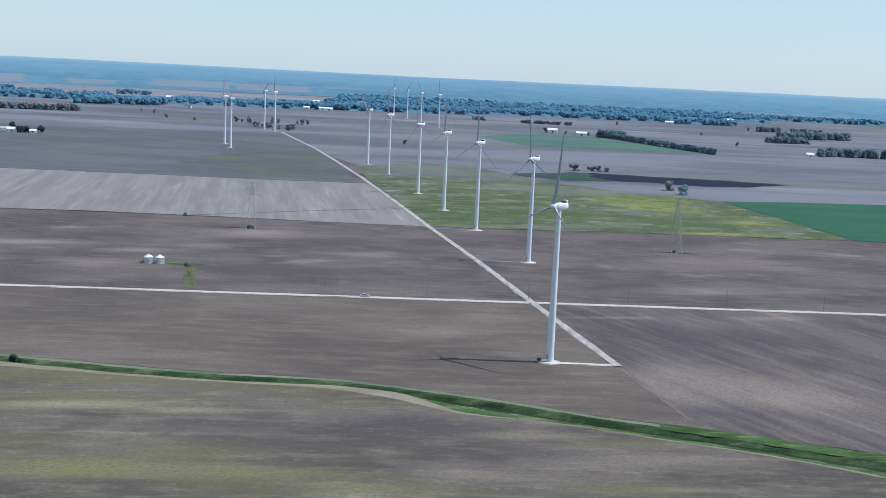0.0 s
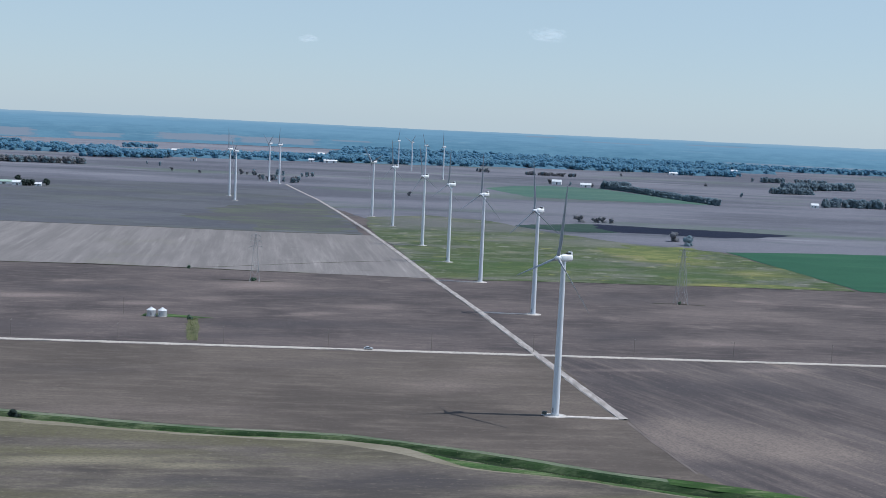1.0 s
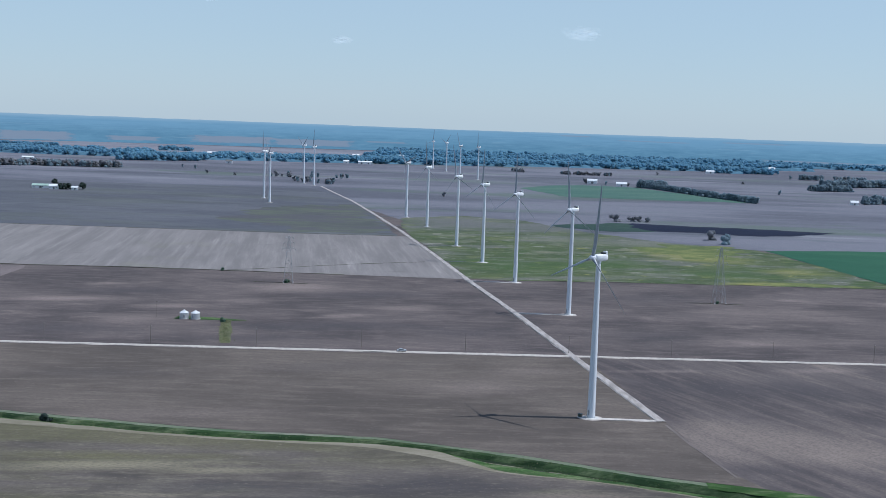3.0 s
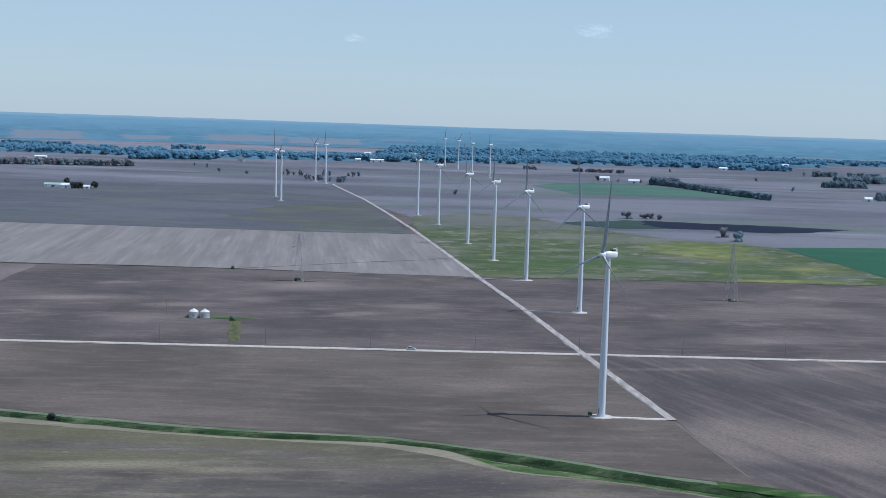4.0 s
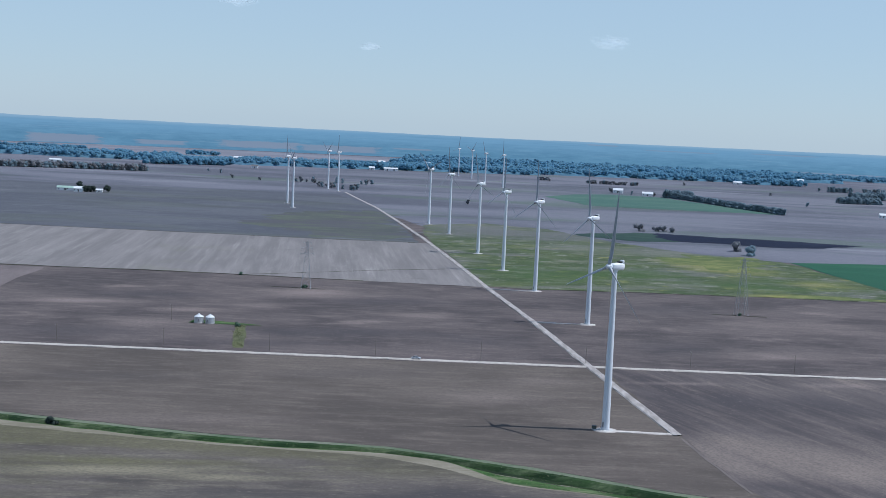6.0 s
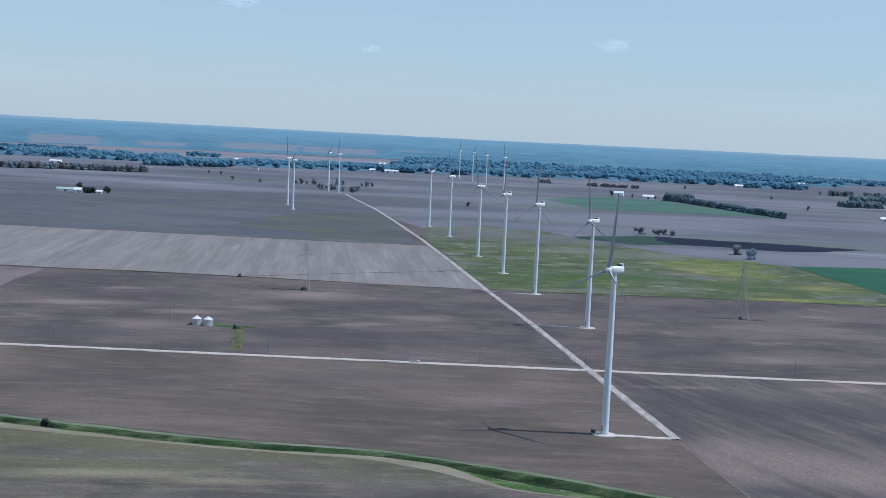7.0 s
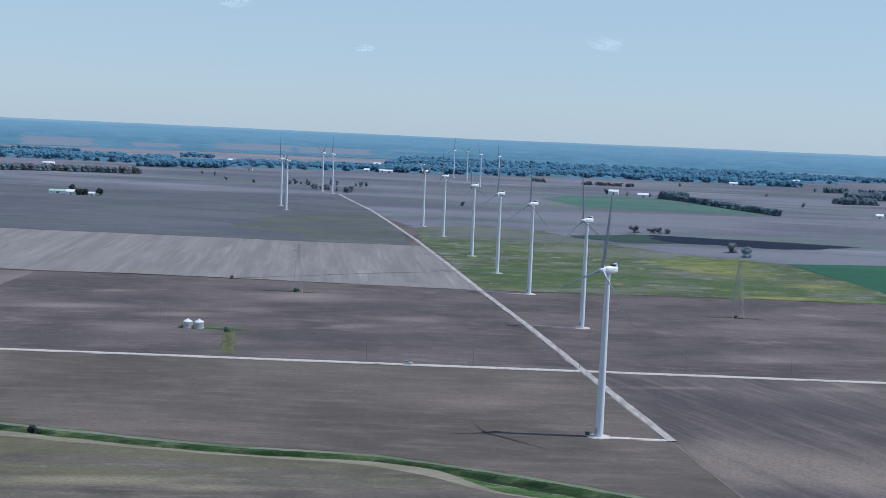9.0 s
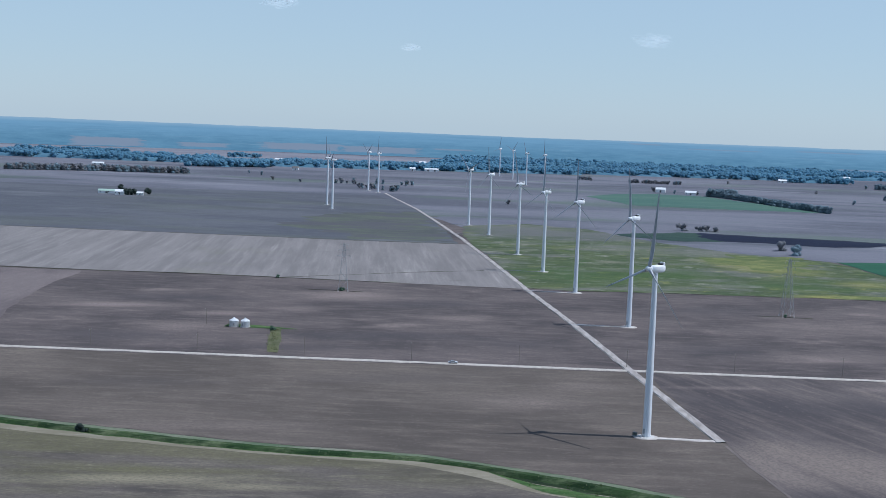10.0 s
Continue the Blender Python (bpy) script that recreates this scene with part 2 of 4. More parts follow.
m_weedy = field_material("sparse_weeds", (0.070, 0.076, 0.072), (0.095, 0.108, 0.080), (0.160, 0.158, 0.120), 3, 0.3, 47, rows=0.45, patch=0.015,
                         spots=(((0.085, 0.080, 0.094), 0.02, 0.46, 0.58, 0.4, 0.85), ((0.140, 0.158, 0.084), 0.03, 0.58, 0.7, 0.3, 0.5)))
m_wheat = field_material("winter_wheat", (0.020, 0.080, 0.045), (0.028, 0.097, 0.054), (0.047, 0.113, 0.063), 3, 0.2, 53, rows=0.25)
# distant grass with a blue haze tint painted into its green
m_far_green = field_material("hazed_far_grass", (0.054, 0.115, 0.092), (0.077, 0.140, 0.103), (0.135, 0.170, 0.138), 3, 0.2, 61, rows=0.25)
m_rank = field_material("rank_grass", (0.020, 0.042, 0.038), (0.036, 0.066, 0.048), (0.075, 0.100, 0.080), 2, 0.25, 73, rows=0.4, patch=0.02, pale_from=0.62)
m_soil_black = field_material("blue_black_soil", (0.007, 0.011, 0.027), (0.013, 0.017, 0.036), (0.026, 0.030, 0.050), 2, 0.2, 71, rows=0.15, pale_from=0.66)
m_bank = field_material("ditch_grass", (0.026, 0.061, 0.016), (0.052, 0.112, 0.029), (0.190, 0.215, 0.115), 6, 0.25, 83, rows=0.6, patch=0.09, pale_from=0.55, grain=0.2)
m_lane = field_material("lane_weeds_ground", (0.08, 0.088, 0.045), (0.125, 0.13, 0.062), (0.2, 0.185, 0.12), 90, 0.3, 87, rows=0.4, patch=0.12)
m_gravel = plain("gravel", (0.36, 0.325, 0.285), (0.5, 0.455, 0.405), 0.35, 0.95, relief=0.05, spec=0.2)
m_chalk = plain("crushed_limestone", (0.4, 0.36, 0.325), (0.56, 0.51, 0.465), 0.3, 0.95, relief=0.05, spec=0.2)
m_track = plain("packed_stone", (0.25, 0.226, 0.208), (0.42, 0.384, 0.355), 0.35, 0.95, stretch=(1, 0.25, 1), relief=0.05, spec=0.2)
m_worn = plain("worn_track", (0.125, 0.105, 0.098), (0.185, 0.156, 0.14), 0.2, 0.95, stretch=(1, 0.2, 1), spec=0.2)
m_paint = plain("white_gelcoat", (0.66, 0.69, 0.72), (0.74, 0.76, 0.78), 0.5, 0.22, stretch=(1, 1, 0.15))
# blade gelcoat greyed and blued: shade and spin blur put into colour
m_blade = plain("shade_toned_gelcoat", (0.3, 0.33, 0.36), (0.38, 0.4, 0.43), 0.4, 0.4)
m_shell = plain("white_shell", (0.78, 0.79, 0.79), (0.86, 0.86, 0.85), 0.6, 0.4)
m_black = plain("dark_vent", (0.03, 0.03, 0.03), (0.06, 0.06, 0.06), 2, 0.7)
m_steel = plain("galvanised_steel", (0.5, 0.51, 0.52), (0.66, 0.67, 0.68), 1.2, 0.42, 0.55, stretch=(1, 1, 0.2), relief=0.02)
m_lattice = plain("dull_steel", (0.3, 0.31, 0.32), (0.4, 0.41, 0.42), 1.0, 0.6, 0.3)
m_timber = plain("weathered_timber", (0.14, 0.115, 0.1), (0.2, 0.17, 0.145), 3, 0.9, stretch=(1, 1, 0.1), relief=0.02)
m_bark = plain("bark", (0.10, 0.085, 0.075), (0.16, 0.14, 0.125), 4, 0.95, relief=0.03)
m_leaf = plain("spring_leaves", (0.083, 0.143, 0.102), (0.120, 0.188, 0.128), 1.0, 0.7, spec=0.2, vary=0.35, thin=0.45)
# leaf colour lifted and blued: haze of the middle distance painted in
m_leaf_hazed = plain("hazed_leaves", (0.215, 0.295, 0.345), (0.265, 0.345, 0.390), 1.0, 0.8, spec=0.1, vary=0.15, thin=0.5)
# strong haze painted in: pale blue leaf colour for the farthest woods
m_leaf_haze_blue = plain("haze_blue_leaves", (0.170, 0.350, 0.470), (0.220, 0.405, 0.525), 0.05, 0.9, spec=0.0, vary=0.1, thin=0.6)
m_needle = plain("dark_evergreen", (0.03, 0.045, 0.04), (0.05, 0.068, 0.058), 1.0, 0.8, spec=0.1, vary=0.3, thin=0.3)
# twig grey also lifted and blued to hold haze
m_twig = plain("hazed_budding_twigs", (0.205, 0.215, 0.235), (0.255, 0.262, 0.278), 1.0, 0.9, spec=0.1, vary=0.15, thin=0.4)
m_tuft = plain("grass_blades", (0.045, 0.085, 0.025), (0.075, 0.125, 0.035), 0.3, 0.8, spec=0.1, vary=0.3, thin=0.45)
m_dry_tuft = plain("dry_grass_blades", (0.15, 0.16, 0.08), (0.2, 0.2, 0.11), 0.3, 0.85, spec=0.1, vary=0.3, thin=0.45)
m_wall = plain("white_siding", (0.74, 0.74, 0.72), (0.84, 0.84, 0.82), 1.5, 0.7, stretch=(0.2, 0.2, 4))
m_roof_pale = plain("pale_metal_roof", (0.62, 0.64, 0.64), (0.74, 0.75, 0.75), 0.6, 0.45)
m_roof_green = plain("green_metal_roof", (0.28, 0.40, 0.33), (0.36, 0.47, 0.4), 0.6, 0.5)
m_roof_dark = plain("dark_shingles", (0.1, 0.095, 0.095), (0.16, 0.15, 0.145), 1.5, 0.9)
m_glass = plain("dark_glass", (0.03, 0.035, 0.04), (0.045, 0.05, 0.055), 0.5, 0.08, spec=0.6)
m_car = plain("silver_car_paint", (0.62, 0.63, 0.64), (0.68, 0.69, 0.7), 1.0, 0.25, 0.3)
m_rubber = plain("rubber", (0.03, 0.03, 0.03), (0.05, 0.05, 0.05), 6, 0.9)
m_concrete = plain("concrete", (0.42, 0.41, 0.39), (0.54, 0.53, 0.5), 0.8, 0.9, relief=0.02)


# ---- helpers of this scene ----
def mesh_of(name, verts, faces, mats, index=None, smooth=False):
    me = bpy.data.meshes.new(name)
    me.from_pydata([tuple(v) for v in verts], [], [tuple(f) for f in faces])
    for m in mats:
        me.materials.append(m)
    if index is not None:
        me.polygons.foreach_set("material_index", index)
    if smooth:
        me.polygons.foreach_set("use_smooth", [True] * len(me.polygons))
    me.update()
    return me


def part(name, bm, mat, parent, label="", smooth=False):
    me = bpy.data.meshes.new(name)
    if smooth:
        for f in bm.faces:
            f.smooth = True
    bm.to_mesh(me)
    bm.free()
    me.materials.append(mat)
    ob = new(name, me)
    ob.parent = parent
    if label:
        tagged(ob, label)
    return ob


def thing(name, label, category, group="", at=(0, 0, 0), turn=0.0):
    e = new(name)
    e.empty_display_size = 1
    e.matrix_basis = pose(*at, 0, 0, turn)
    return tagged(e, label, category, group)


def box(bm, x, y, z, sx, sy, sz, bevel=0.0, m=None):
    """A bevelled box with its base centre at x, y, z."""
    r = bmesh.ops.create_cube(bm, size=1, matrix=(m or Matrix()) @ Matrix.Translation((x, y, z + sz / 2)) @ Matrix.Diagonal((sx, sy, sz, 1)))
    if bevel:
        edges = list({e for v in r["verts"] for e in v.link_edges})
        bmesh.ops.bevel(bm, geom=edges, offset=bevel, segments=2, affect="EDGES", profile=0.5)
    return bm


def lathe(bm, profile, n=24, cap=True):
    """Rings of (radius, z), joined from the first to the last."""
    rings = [[bm.verts.new((r * math.cos(2 * math.pi * i / n), r * math.sin(2 * math.pi * i / n), z)) for i in range(n)] for r, z in profile]
    for a, b in zip(rings, rings[1:]):
        for i in range(n):
            bm.faces.new((a[i], a[(i + 1) % n], b[(i + 1) % n], b[i]))
    if cap:
        bm.faces.new(rings[0][::-1])
        bm.faces.new(rings[-1])
    return bm


def beam(bm, a, b, w):
    """A square bar from a to b."""
    a, b = Vector(a), Vector(b)
    d = b - a
    m = Matrix.Translation((a + b) / 2) @ d.to_track_quat("Z", "Y").to_matrix().to_4x4() @ Matrix.Diagonal((w, w, d.length, 1))
    bmesh.ops.create_cube(bm, size=1, matrix=m)


def smoothed(lo, hi, v):
    v = min(1, max(0, (v - lo) / (hi - lo)))
    return v * v * (3 - 2 * v)


def wobble(x, y, k=1.0):
    return noise.noise(Vector((x * k, y * k, 3.7)))


# ---- ground ----
def along_stops(stops, x):
    """A value read off a line of (x, value) stops, slightly rounded."""
    xs, vs = zip(*stops)
    return float(np.mean(np.interp([x - 8, x - 4, x, x + 4, x + 8], xs, vs)))


DITCH_LINE = ((-5000, 900), (-700, 548), (-240, 461), (-165, 445), (-142, 440.6), (-120, 436), (-98, 433), (-76, 431.5), (-55, 431.6), (-34, 431), (-12, 424.8), (8, 416.5),
              (28, 409), (48, 399.5), (67, 391.5), (85, 384), (103, 377.5), (120, 369.5), (137, 362), (150, 357), (400, 235), (700, 80), (5000, -900))
NORTH_REACH = ((-300, 7), (-120, 8), (-55, 6.6), (-12, 6.4), (8, 7.4), (28, 8.6), (67, 7.4), (85, 10.6), (120, 12.5), (150, 14), (300, 15))
SOUTH_REACH = ((-300, 3.6), (-98, 4), (-55, 4.5), (-34, 3), (-10, 2.2), (-2, 5), (6, 15.5), (16, 17.5), (28, 13.4), (48, 9.3), (85, 9.2), (118, 9), (137, 12), (150, 13.5), (300, 15))
MARGIN = ((-300, 7), (-165, 6.5), (-142, 4.2), (-98, 2.4), (-76, 1.7), (-55, 2.6), (-34, 5), (-12, 9.5), (-1, 9), (6, 2), (14, 0.9), (300, 1.2))


def ditch_y(x):
    """The way of the drainage ditch, north of which the turbines stand."""
    return along_stops(DITCH_LINE, x) + 0.5 * wobble(x, 0, 0.09)


def bank_half(x, side=0.0):
    """How far the grassed banks reach: narrow in the west, wide in the east; on the south a bulge where they widen."""
    return along_stops(NORTH_REACH if side >= 0 else SOUTH_REACH, x) + 0.5 * wobble(x, 9 if side >= 0 else 21, 0.11)


DITCH_PROFILE = ((-1.0, 0.0), (-0.62, -0.2), (-0.38, -0.75), (-0.3, -1.1), (-0.05, -1.9), (0.2, -1.8), (0.42, -0.5), (0.6, -0.1), (1.0, 0.0))
REACH = 4450


def spaced(lo, hi, step):
    return [lo + (hi - lo) * i / max(1, round((hi - lo) / step)) for i in range(max(1, round((hi - lo) / step)) + 1)]


XS = spaced(-REACH, -500, 400)[:-1] + spaced(-500, -220, 8)[:-1] + spaced(-220, 220, 2.5) + spaced(220, 500, 8)[1:] + spaced(500, REACH, 400)[1:]


def sheet(name, rows, mat, label, category):
    """A sheet from columns of points at each of XS."""
    n = len(rows[0])
    verts = [p for r in rows for p in r]
    faces = [(i * n + j, (i + 1) * n + j, (i + 1) * n + j + 1, i * n + j + 1) for i in range(len(rows) - 1) for j in range(n - 1)]
    return tagged(new(name, mesh_of(name, verts, faces, [mat])), label, category, kind="structure")


columns = []
for x in XS:
    c = ditch_y(x)
    ys = [(-REACH, 0), (c - 300, 0), (c - 60, 0)] + [(c + f * bank_half(x, f), z - (0.5 if abs(f) < 1 else 0)) for f, z in DITCH_PROFILE] + [(c + 60, 0), (c + 500, 0), (c + 1500, 0), (REACH + 700, 0)]
    columns.append([(x, y, z) for y, z in ys])
sheet("ground", columns, m_soil, "brown tilled farmland soil reaching the horizon", "ground")

south = []
for x in [v for v in XS if -1300 <= v <= 1300]:
    c, h = ditch_y(x), bank_half(x, -1)
    south.append([(x, y, 0.06) for y in (-1500, c - 300, c - 150, c - 60, c - h - 0.5)])
sheet("field_south", south, m_soil_near, "brown soil with olive weeds and pale streaks", "field")

BANKS = [v for v in XS if -1300 <= v <= 1300]


def bank(name, lo, hi, mat, label, west=-1300, east=1300, lift=0.08):
    """One band of the ditch's cross section, with an uneven surface and uneven edges."""
    rows = []
    for x in BANKS:
        if west <= x <= east:
            row = []
            for k in range(lo, hi + 1):
                f, z = DITCH_PROFILE[k]
                if k in (lo, hi) and 0 < k < len(DITCH_PROFILE) - 1:
                    f += 0.09 * wobble(x, k * 13, 0.16)
                row.append((x, ditch_y(x) + f * bank_half(x, f), z + lift + 0.16 * abs(wobble(x, k * 7, 0.3)) * (abs(f) < 0.98)))
            rows.append(row)
    return sheet(name, rows, mat, label, "ditch")


bank("ditch_bank_south", 0, 2, m_bank, "green grass bank of a drainage ditch")
bank("ditch_ledge", 2, 3, m_margin, "thin pale line of dry grass along a ditch", lift=0.14)
bank("ditch_bottom", 3, 5, m_ditch_floor, "dark green bottom of a drainage ditch", lift=0.06)
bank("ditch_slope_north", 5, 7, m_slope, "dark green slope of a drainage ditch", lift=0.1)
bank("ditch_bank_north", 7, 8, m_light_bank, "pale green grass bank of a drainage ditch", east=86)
bank("ditch_bank_north_east", 6, 8, m_bank, "bright green grass bank of a drainage ditch", west=80, lift=0.2)
margin = []
for x in BANKS:
    c, h = ditch_y(x), bank_half(x, -1)
    w = along_stops(MARGIN, x) + 0.9 * wobble(x, 4, 0.09)
    margin.append([(x, c - h - max(0.4, w), 0.09), (x, c - h + 0.2, 0.1)])
sheet("ditch_margin", margin, m_margin, "pale dry grass margin along a ditch", "ditch")


def field(name, corners, mat, z, label, ragged=1.5, category="field", step=12):
    """A field with slightly ragged edges, laid just over the ground."""
    verts = []
    for (x0, y0), (x1, y1) in zip(corners, corners[1:] + corners[:1]):
        d = math.hypot(x1 - x0, y1 - y0)
        n = max(1, int(d / step))
        nx, ny = -(y1 - y0) / d, (x1 - x0) / d
        for i in range(n):
            f = i / n
            w = ragged * 2 * wobble(x0 + (x1 - x0) * f, y0 + (y1 - y0) * f, 0.043)
            verts.append((x0 + (x1 - x0) * f + nx * w, y0 + (y1 - y0) * f + ny * w, z))
    me = mesh_of(name, verts, [tuple(range(len(verts)))], [mat])
    bm = bmesh.new()
    bm.from_mesh(me)
    bmesh.ops.triangulate(bm, faces=bm.faces[:])
    for f in bm.faces:
        if f.normal.z < 0:
            f.normal_flip()
    bm.to_mesh(me)
    bm.free()
    return tagged(new(name, me), label, category, kind="structure")


def road_y(x):
    return 607.6 + 0.065 * x


TRACK = [(78, 478), (54, 609), (31, 738), (0, 896), (-30, 1060), (-72, 1280), (-118, 1500), (-163, 1707), (-205, 1870), (-247, 2040)]


def track_x(y):
    for (x0, y0), (x1, y1) in zip(TRACK, TRACK[1:]):
        if y <= y1:
            return x0 + (x1 - x0) * (y - y0) / (y1 - y0)
    return TRACK[-1][0]


along = [(track_x(y), y) for y in (900, 1000, 1100, 1217)]
field("field_middle", [(-700, road_y(-700) - 4), (-700, 545)] + [(x, ditch_y(x) + bank_half(x, 1) + 0.5) for x in range(-650, 121, 10)] + [(125, 470), (70, 608)],
      m_soil_mid, 0.10, "evenly tilled brown soil between ditch and road", 0.3, step=400)
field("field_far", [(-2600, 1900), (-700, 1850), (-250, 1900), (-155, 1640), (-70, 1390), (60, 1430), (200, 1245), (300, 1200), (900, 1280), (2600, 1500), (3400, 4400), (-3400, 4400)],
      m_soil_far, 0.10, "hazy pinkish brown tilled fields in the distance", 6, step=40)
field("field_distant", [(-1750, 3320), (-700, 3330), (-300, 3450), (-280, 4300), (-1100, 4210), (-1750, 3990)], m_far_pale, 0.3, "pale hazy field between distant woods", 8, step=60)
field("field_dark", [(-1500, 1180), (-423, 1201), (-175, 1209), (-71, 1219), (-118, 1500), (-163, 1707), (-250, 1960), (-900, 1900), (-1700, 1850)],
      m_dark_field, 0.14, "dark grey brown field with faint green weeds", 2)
field("field_weedy", [(-273, 1332), (-180, 1240), (-82, 1240), (-112, 1440), (-150, 1640), (-210, 1600), (-269, 1513)], m_weedy, 0.18, "sparse green weeds over dark soil beside the track", 16, step=6)
field("field_stubble", [(-1300, 880), (-317, 893), (-237, 902), (-173, 902), (-89, 901), (0, 901)] + along[1:] + [(-175, 1207), (-314, 1204), (-423, 1199), (-1500, 1175)],
      m_stubble, 0.20, "pale grey stubble field with streaks across it", 1.2)
field("field_dry", [(-900, 570), (-295, 597), (-288, 653), (-311, 759), (-325, 884), (-900, 878)], m_tan_block, 0.16, "lighter dry brown soil block beside the road", 1.5)
field("field_east", [(79.5, 478), (84.6, 443), (93, 404)] + [(x, ditch_y(x) + bank_half(x, 1) + 0.3) for x in range(100, 401, 12)] + [(800, 150), (900, 655), (250, 619), (60, 609)], m_soil_east, 0.14,
      "dark purplish soil with pale diagonal streaks", 1.0)
field("field_green", [(-2, 909), (34, 902), (125, 917), (236, 928), (330, 936), (318, 1058), (282, 1204), (199, 1256), (125, 1346), (67, 1468), (-8, 1512), (-80, 1440)] +
      [(track_x(y) + 4, y) for y in (1300, 1146, 1020)], m_green, 0.22, "green weedy field with yellow flowers and bare streaks", 2.5)
field("flower_patch", [(150, 1180), (190, 1235), (255, 1230), (262, 1190), (240, 1120), (205, 1110), (180, 1135)], m_yellow, 0.24, "yellow flowering weeds in a green field", 14, step=5)
field("flower_patch", [(222, 932), (240, 950), (275, 955), (300, 946), (305, 938), (270, 935)], m_yellow, 0.24, "yellow flowering weeds at a field edge", 1.5)
field("field_wheat", [(290, 1206), (381, 1233), (473, 1250), (1300, 1330), (1300, 960), (357, 936), (334, 937)], m_wheat, 0.26, "deep green winter wheat field", 0.8)
field("field_black", [(190, 1430), (199, 1490), (226, 1486), (271, 1475), (331, 1471), (387, 1459), (431, 1449), (371, 1395), (327, 1370), (291, 1375), (256, 1387), (215, 1386)], m_soil_black, 0.30,
      "almost black bluish soil patch", 5)
field("field_rank", [(95, 1420), (121, 1445), (172, 1485), (205, 1488), (222, 1450), (210, 1385), (203, 1371), (152, 1362), (110, 1385)], m_rank, 0.28,
      "dark rank grass at the end of an almost black soil patch", 5, step=6)
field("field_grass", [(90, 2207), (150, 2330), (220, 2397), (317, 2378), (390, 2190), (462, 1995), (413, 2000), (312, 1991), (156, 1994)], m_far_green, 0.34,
      "hazy blue green grass field below a row of trees", 4)


def strip(name, line, width, mat, z, label, category, crown=0.06, ragged=0.25):
    """A road along a line of points: slightly domed, with uneven shoulders that slope to the ground."""
    pts = []
    for (x0, y0), (x1, y1) in zip(line, line[1:]):
        n = max(1, int(math.hypot(x1 - x0, y1 - y0) / 8))
        pts += [(x0 + (x1 - x0) * i / n, y0 + (y1 - y0) * i / n) for i in range(n)]
    pts.append(line[-1])
    verts, faces = [], []
    for i, (x, y) in enumerate(pts):
        xa, ya = pts[max(0, i - 1)]
        xb, yb = pts[min(len(pts) - 1, i + 1)]
        d = math.hypot(xb - xa, yb - ya)
        nx, ny = -(yb - ya) / d, (xb - xa) / d
        for f, dz in ((-1.25, -z + 0.05), (-1, 0), (0, crown), (1, 0), (1.25, -z + 0.05)):
            w = f * width / 2 + (ragged * 2 * wobble(x + f * 40, y, 0.09) if f else 0)
            verts.append((x + nx * w, y + ny * w, z + dz))
    for i in range(len(pts) - 1):
        for j in range(4):
            faces.append((i * 5 + j, i * 5 + j + 1, (i + 1) * 5 + j + 1, (i + 1) * 5 + j))
    me = mesh_of(name, verts, faces, [mat])
    return tagged(new(name, me), label, category, kind="structure")


strip("road", [(-1400, road_y(-1400)), (0, road_y(0)), (1400, road_y(1400))], 3.2, m_gravel, 0.40, "straight pale gravel county road", "road")
strip("access_track", TRACK, 3.6, m_track, 0.46, "white crushed stone access track along the turbines", "track", ragged=0.3)
m_drain = plain("damp_weedy_rut", (0.045, 0.045, 0.035), (0.085, 0.08, 0.06), 0.2, 0.95, spec=0.2)
strip("field_drain", [(-183, 900), (-142, 930), (-104, 960), (-66, 985), (-36, 1003)], 1.7, m_drain, 0.26, "narrow dark weedy drain across a stubble field", "drain", 0.0, 1.0)
strip("field_drain", [(-900, 872), (-430, 884), (-317, 892), (-237, 900), (-183, 901), (-92, 901)], 1.5, m_drain, 0.26, "narrow dark weedy drain along a field edge", "drain", 0.0, 0.9)
strip("field_drain", [(-900, 1190), (-423, 1200), (-314, 1205), (-175, 1208), (-75, 1218)], 3.0, m_drain, 0.26, "narrow dark weedy strip along a field edge", "drain", 0.0, 1.4)
strip("field_drain", [(-150, 845), (-132, 846), (-112, 845)], 1.3, m_drain, 0.2, "short dark weedy rut by a lattice tower", "drain", 0.0, 0.8)
strip("field_drain", [(150, 822), (168, 823), (186, 822)], 1.3, m_drain, 0.2, "short dark weedy rut by a lattice tower", "drain", 0.0, 0.8)
strip("faint_track", [(79, 474), (84, 443), (92, 403)], 1.0, m_worn, 0.17, "faint worn wheel track in the soil", "track", 0.01)
for bx, by, tx in ((50, 479, 78), (62, 747, 29.5), (34, 892, 1), (11.5, 1013, -21), (-11.5, 1140, -45), (-46, 1334, -83), (-75, 1457, -109)):
    near = by < 1000
    strip("spur_track", [(bx, by), (tx, by + 0.5)], 2.3 if near else 1.3, m_chalk if by < 900 else m_gravel, 0.36, "white stone spur from track to turbine", "track", ragged=0.3)

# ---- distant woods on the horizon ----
# self-lit backdrop ring; blue haze, paler upward, is painted into its emission
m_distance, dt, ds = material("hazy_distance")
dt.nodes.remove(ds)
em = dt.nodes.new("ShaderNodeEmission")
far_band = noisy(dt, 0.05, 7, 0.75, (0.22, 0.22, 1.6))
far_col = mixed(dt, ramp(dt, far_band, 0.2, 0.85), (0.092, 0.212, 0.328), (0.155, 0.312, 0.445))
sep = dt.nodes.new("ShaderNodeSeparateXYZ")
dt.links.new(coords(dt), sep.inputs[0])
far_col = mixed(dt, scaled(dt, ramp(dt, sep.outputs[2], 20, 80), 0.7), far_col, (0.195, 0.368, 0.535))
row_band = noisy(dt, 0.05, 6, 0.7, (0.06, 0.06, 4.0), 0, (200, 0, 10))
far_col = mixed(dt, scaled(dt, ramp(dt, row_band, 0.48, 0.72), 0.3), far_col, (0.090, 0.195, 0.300))
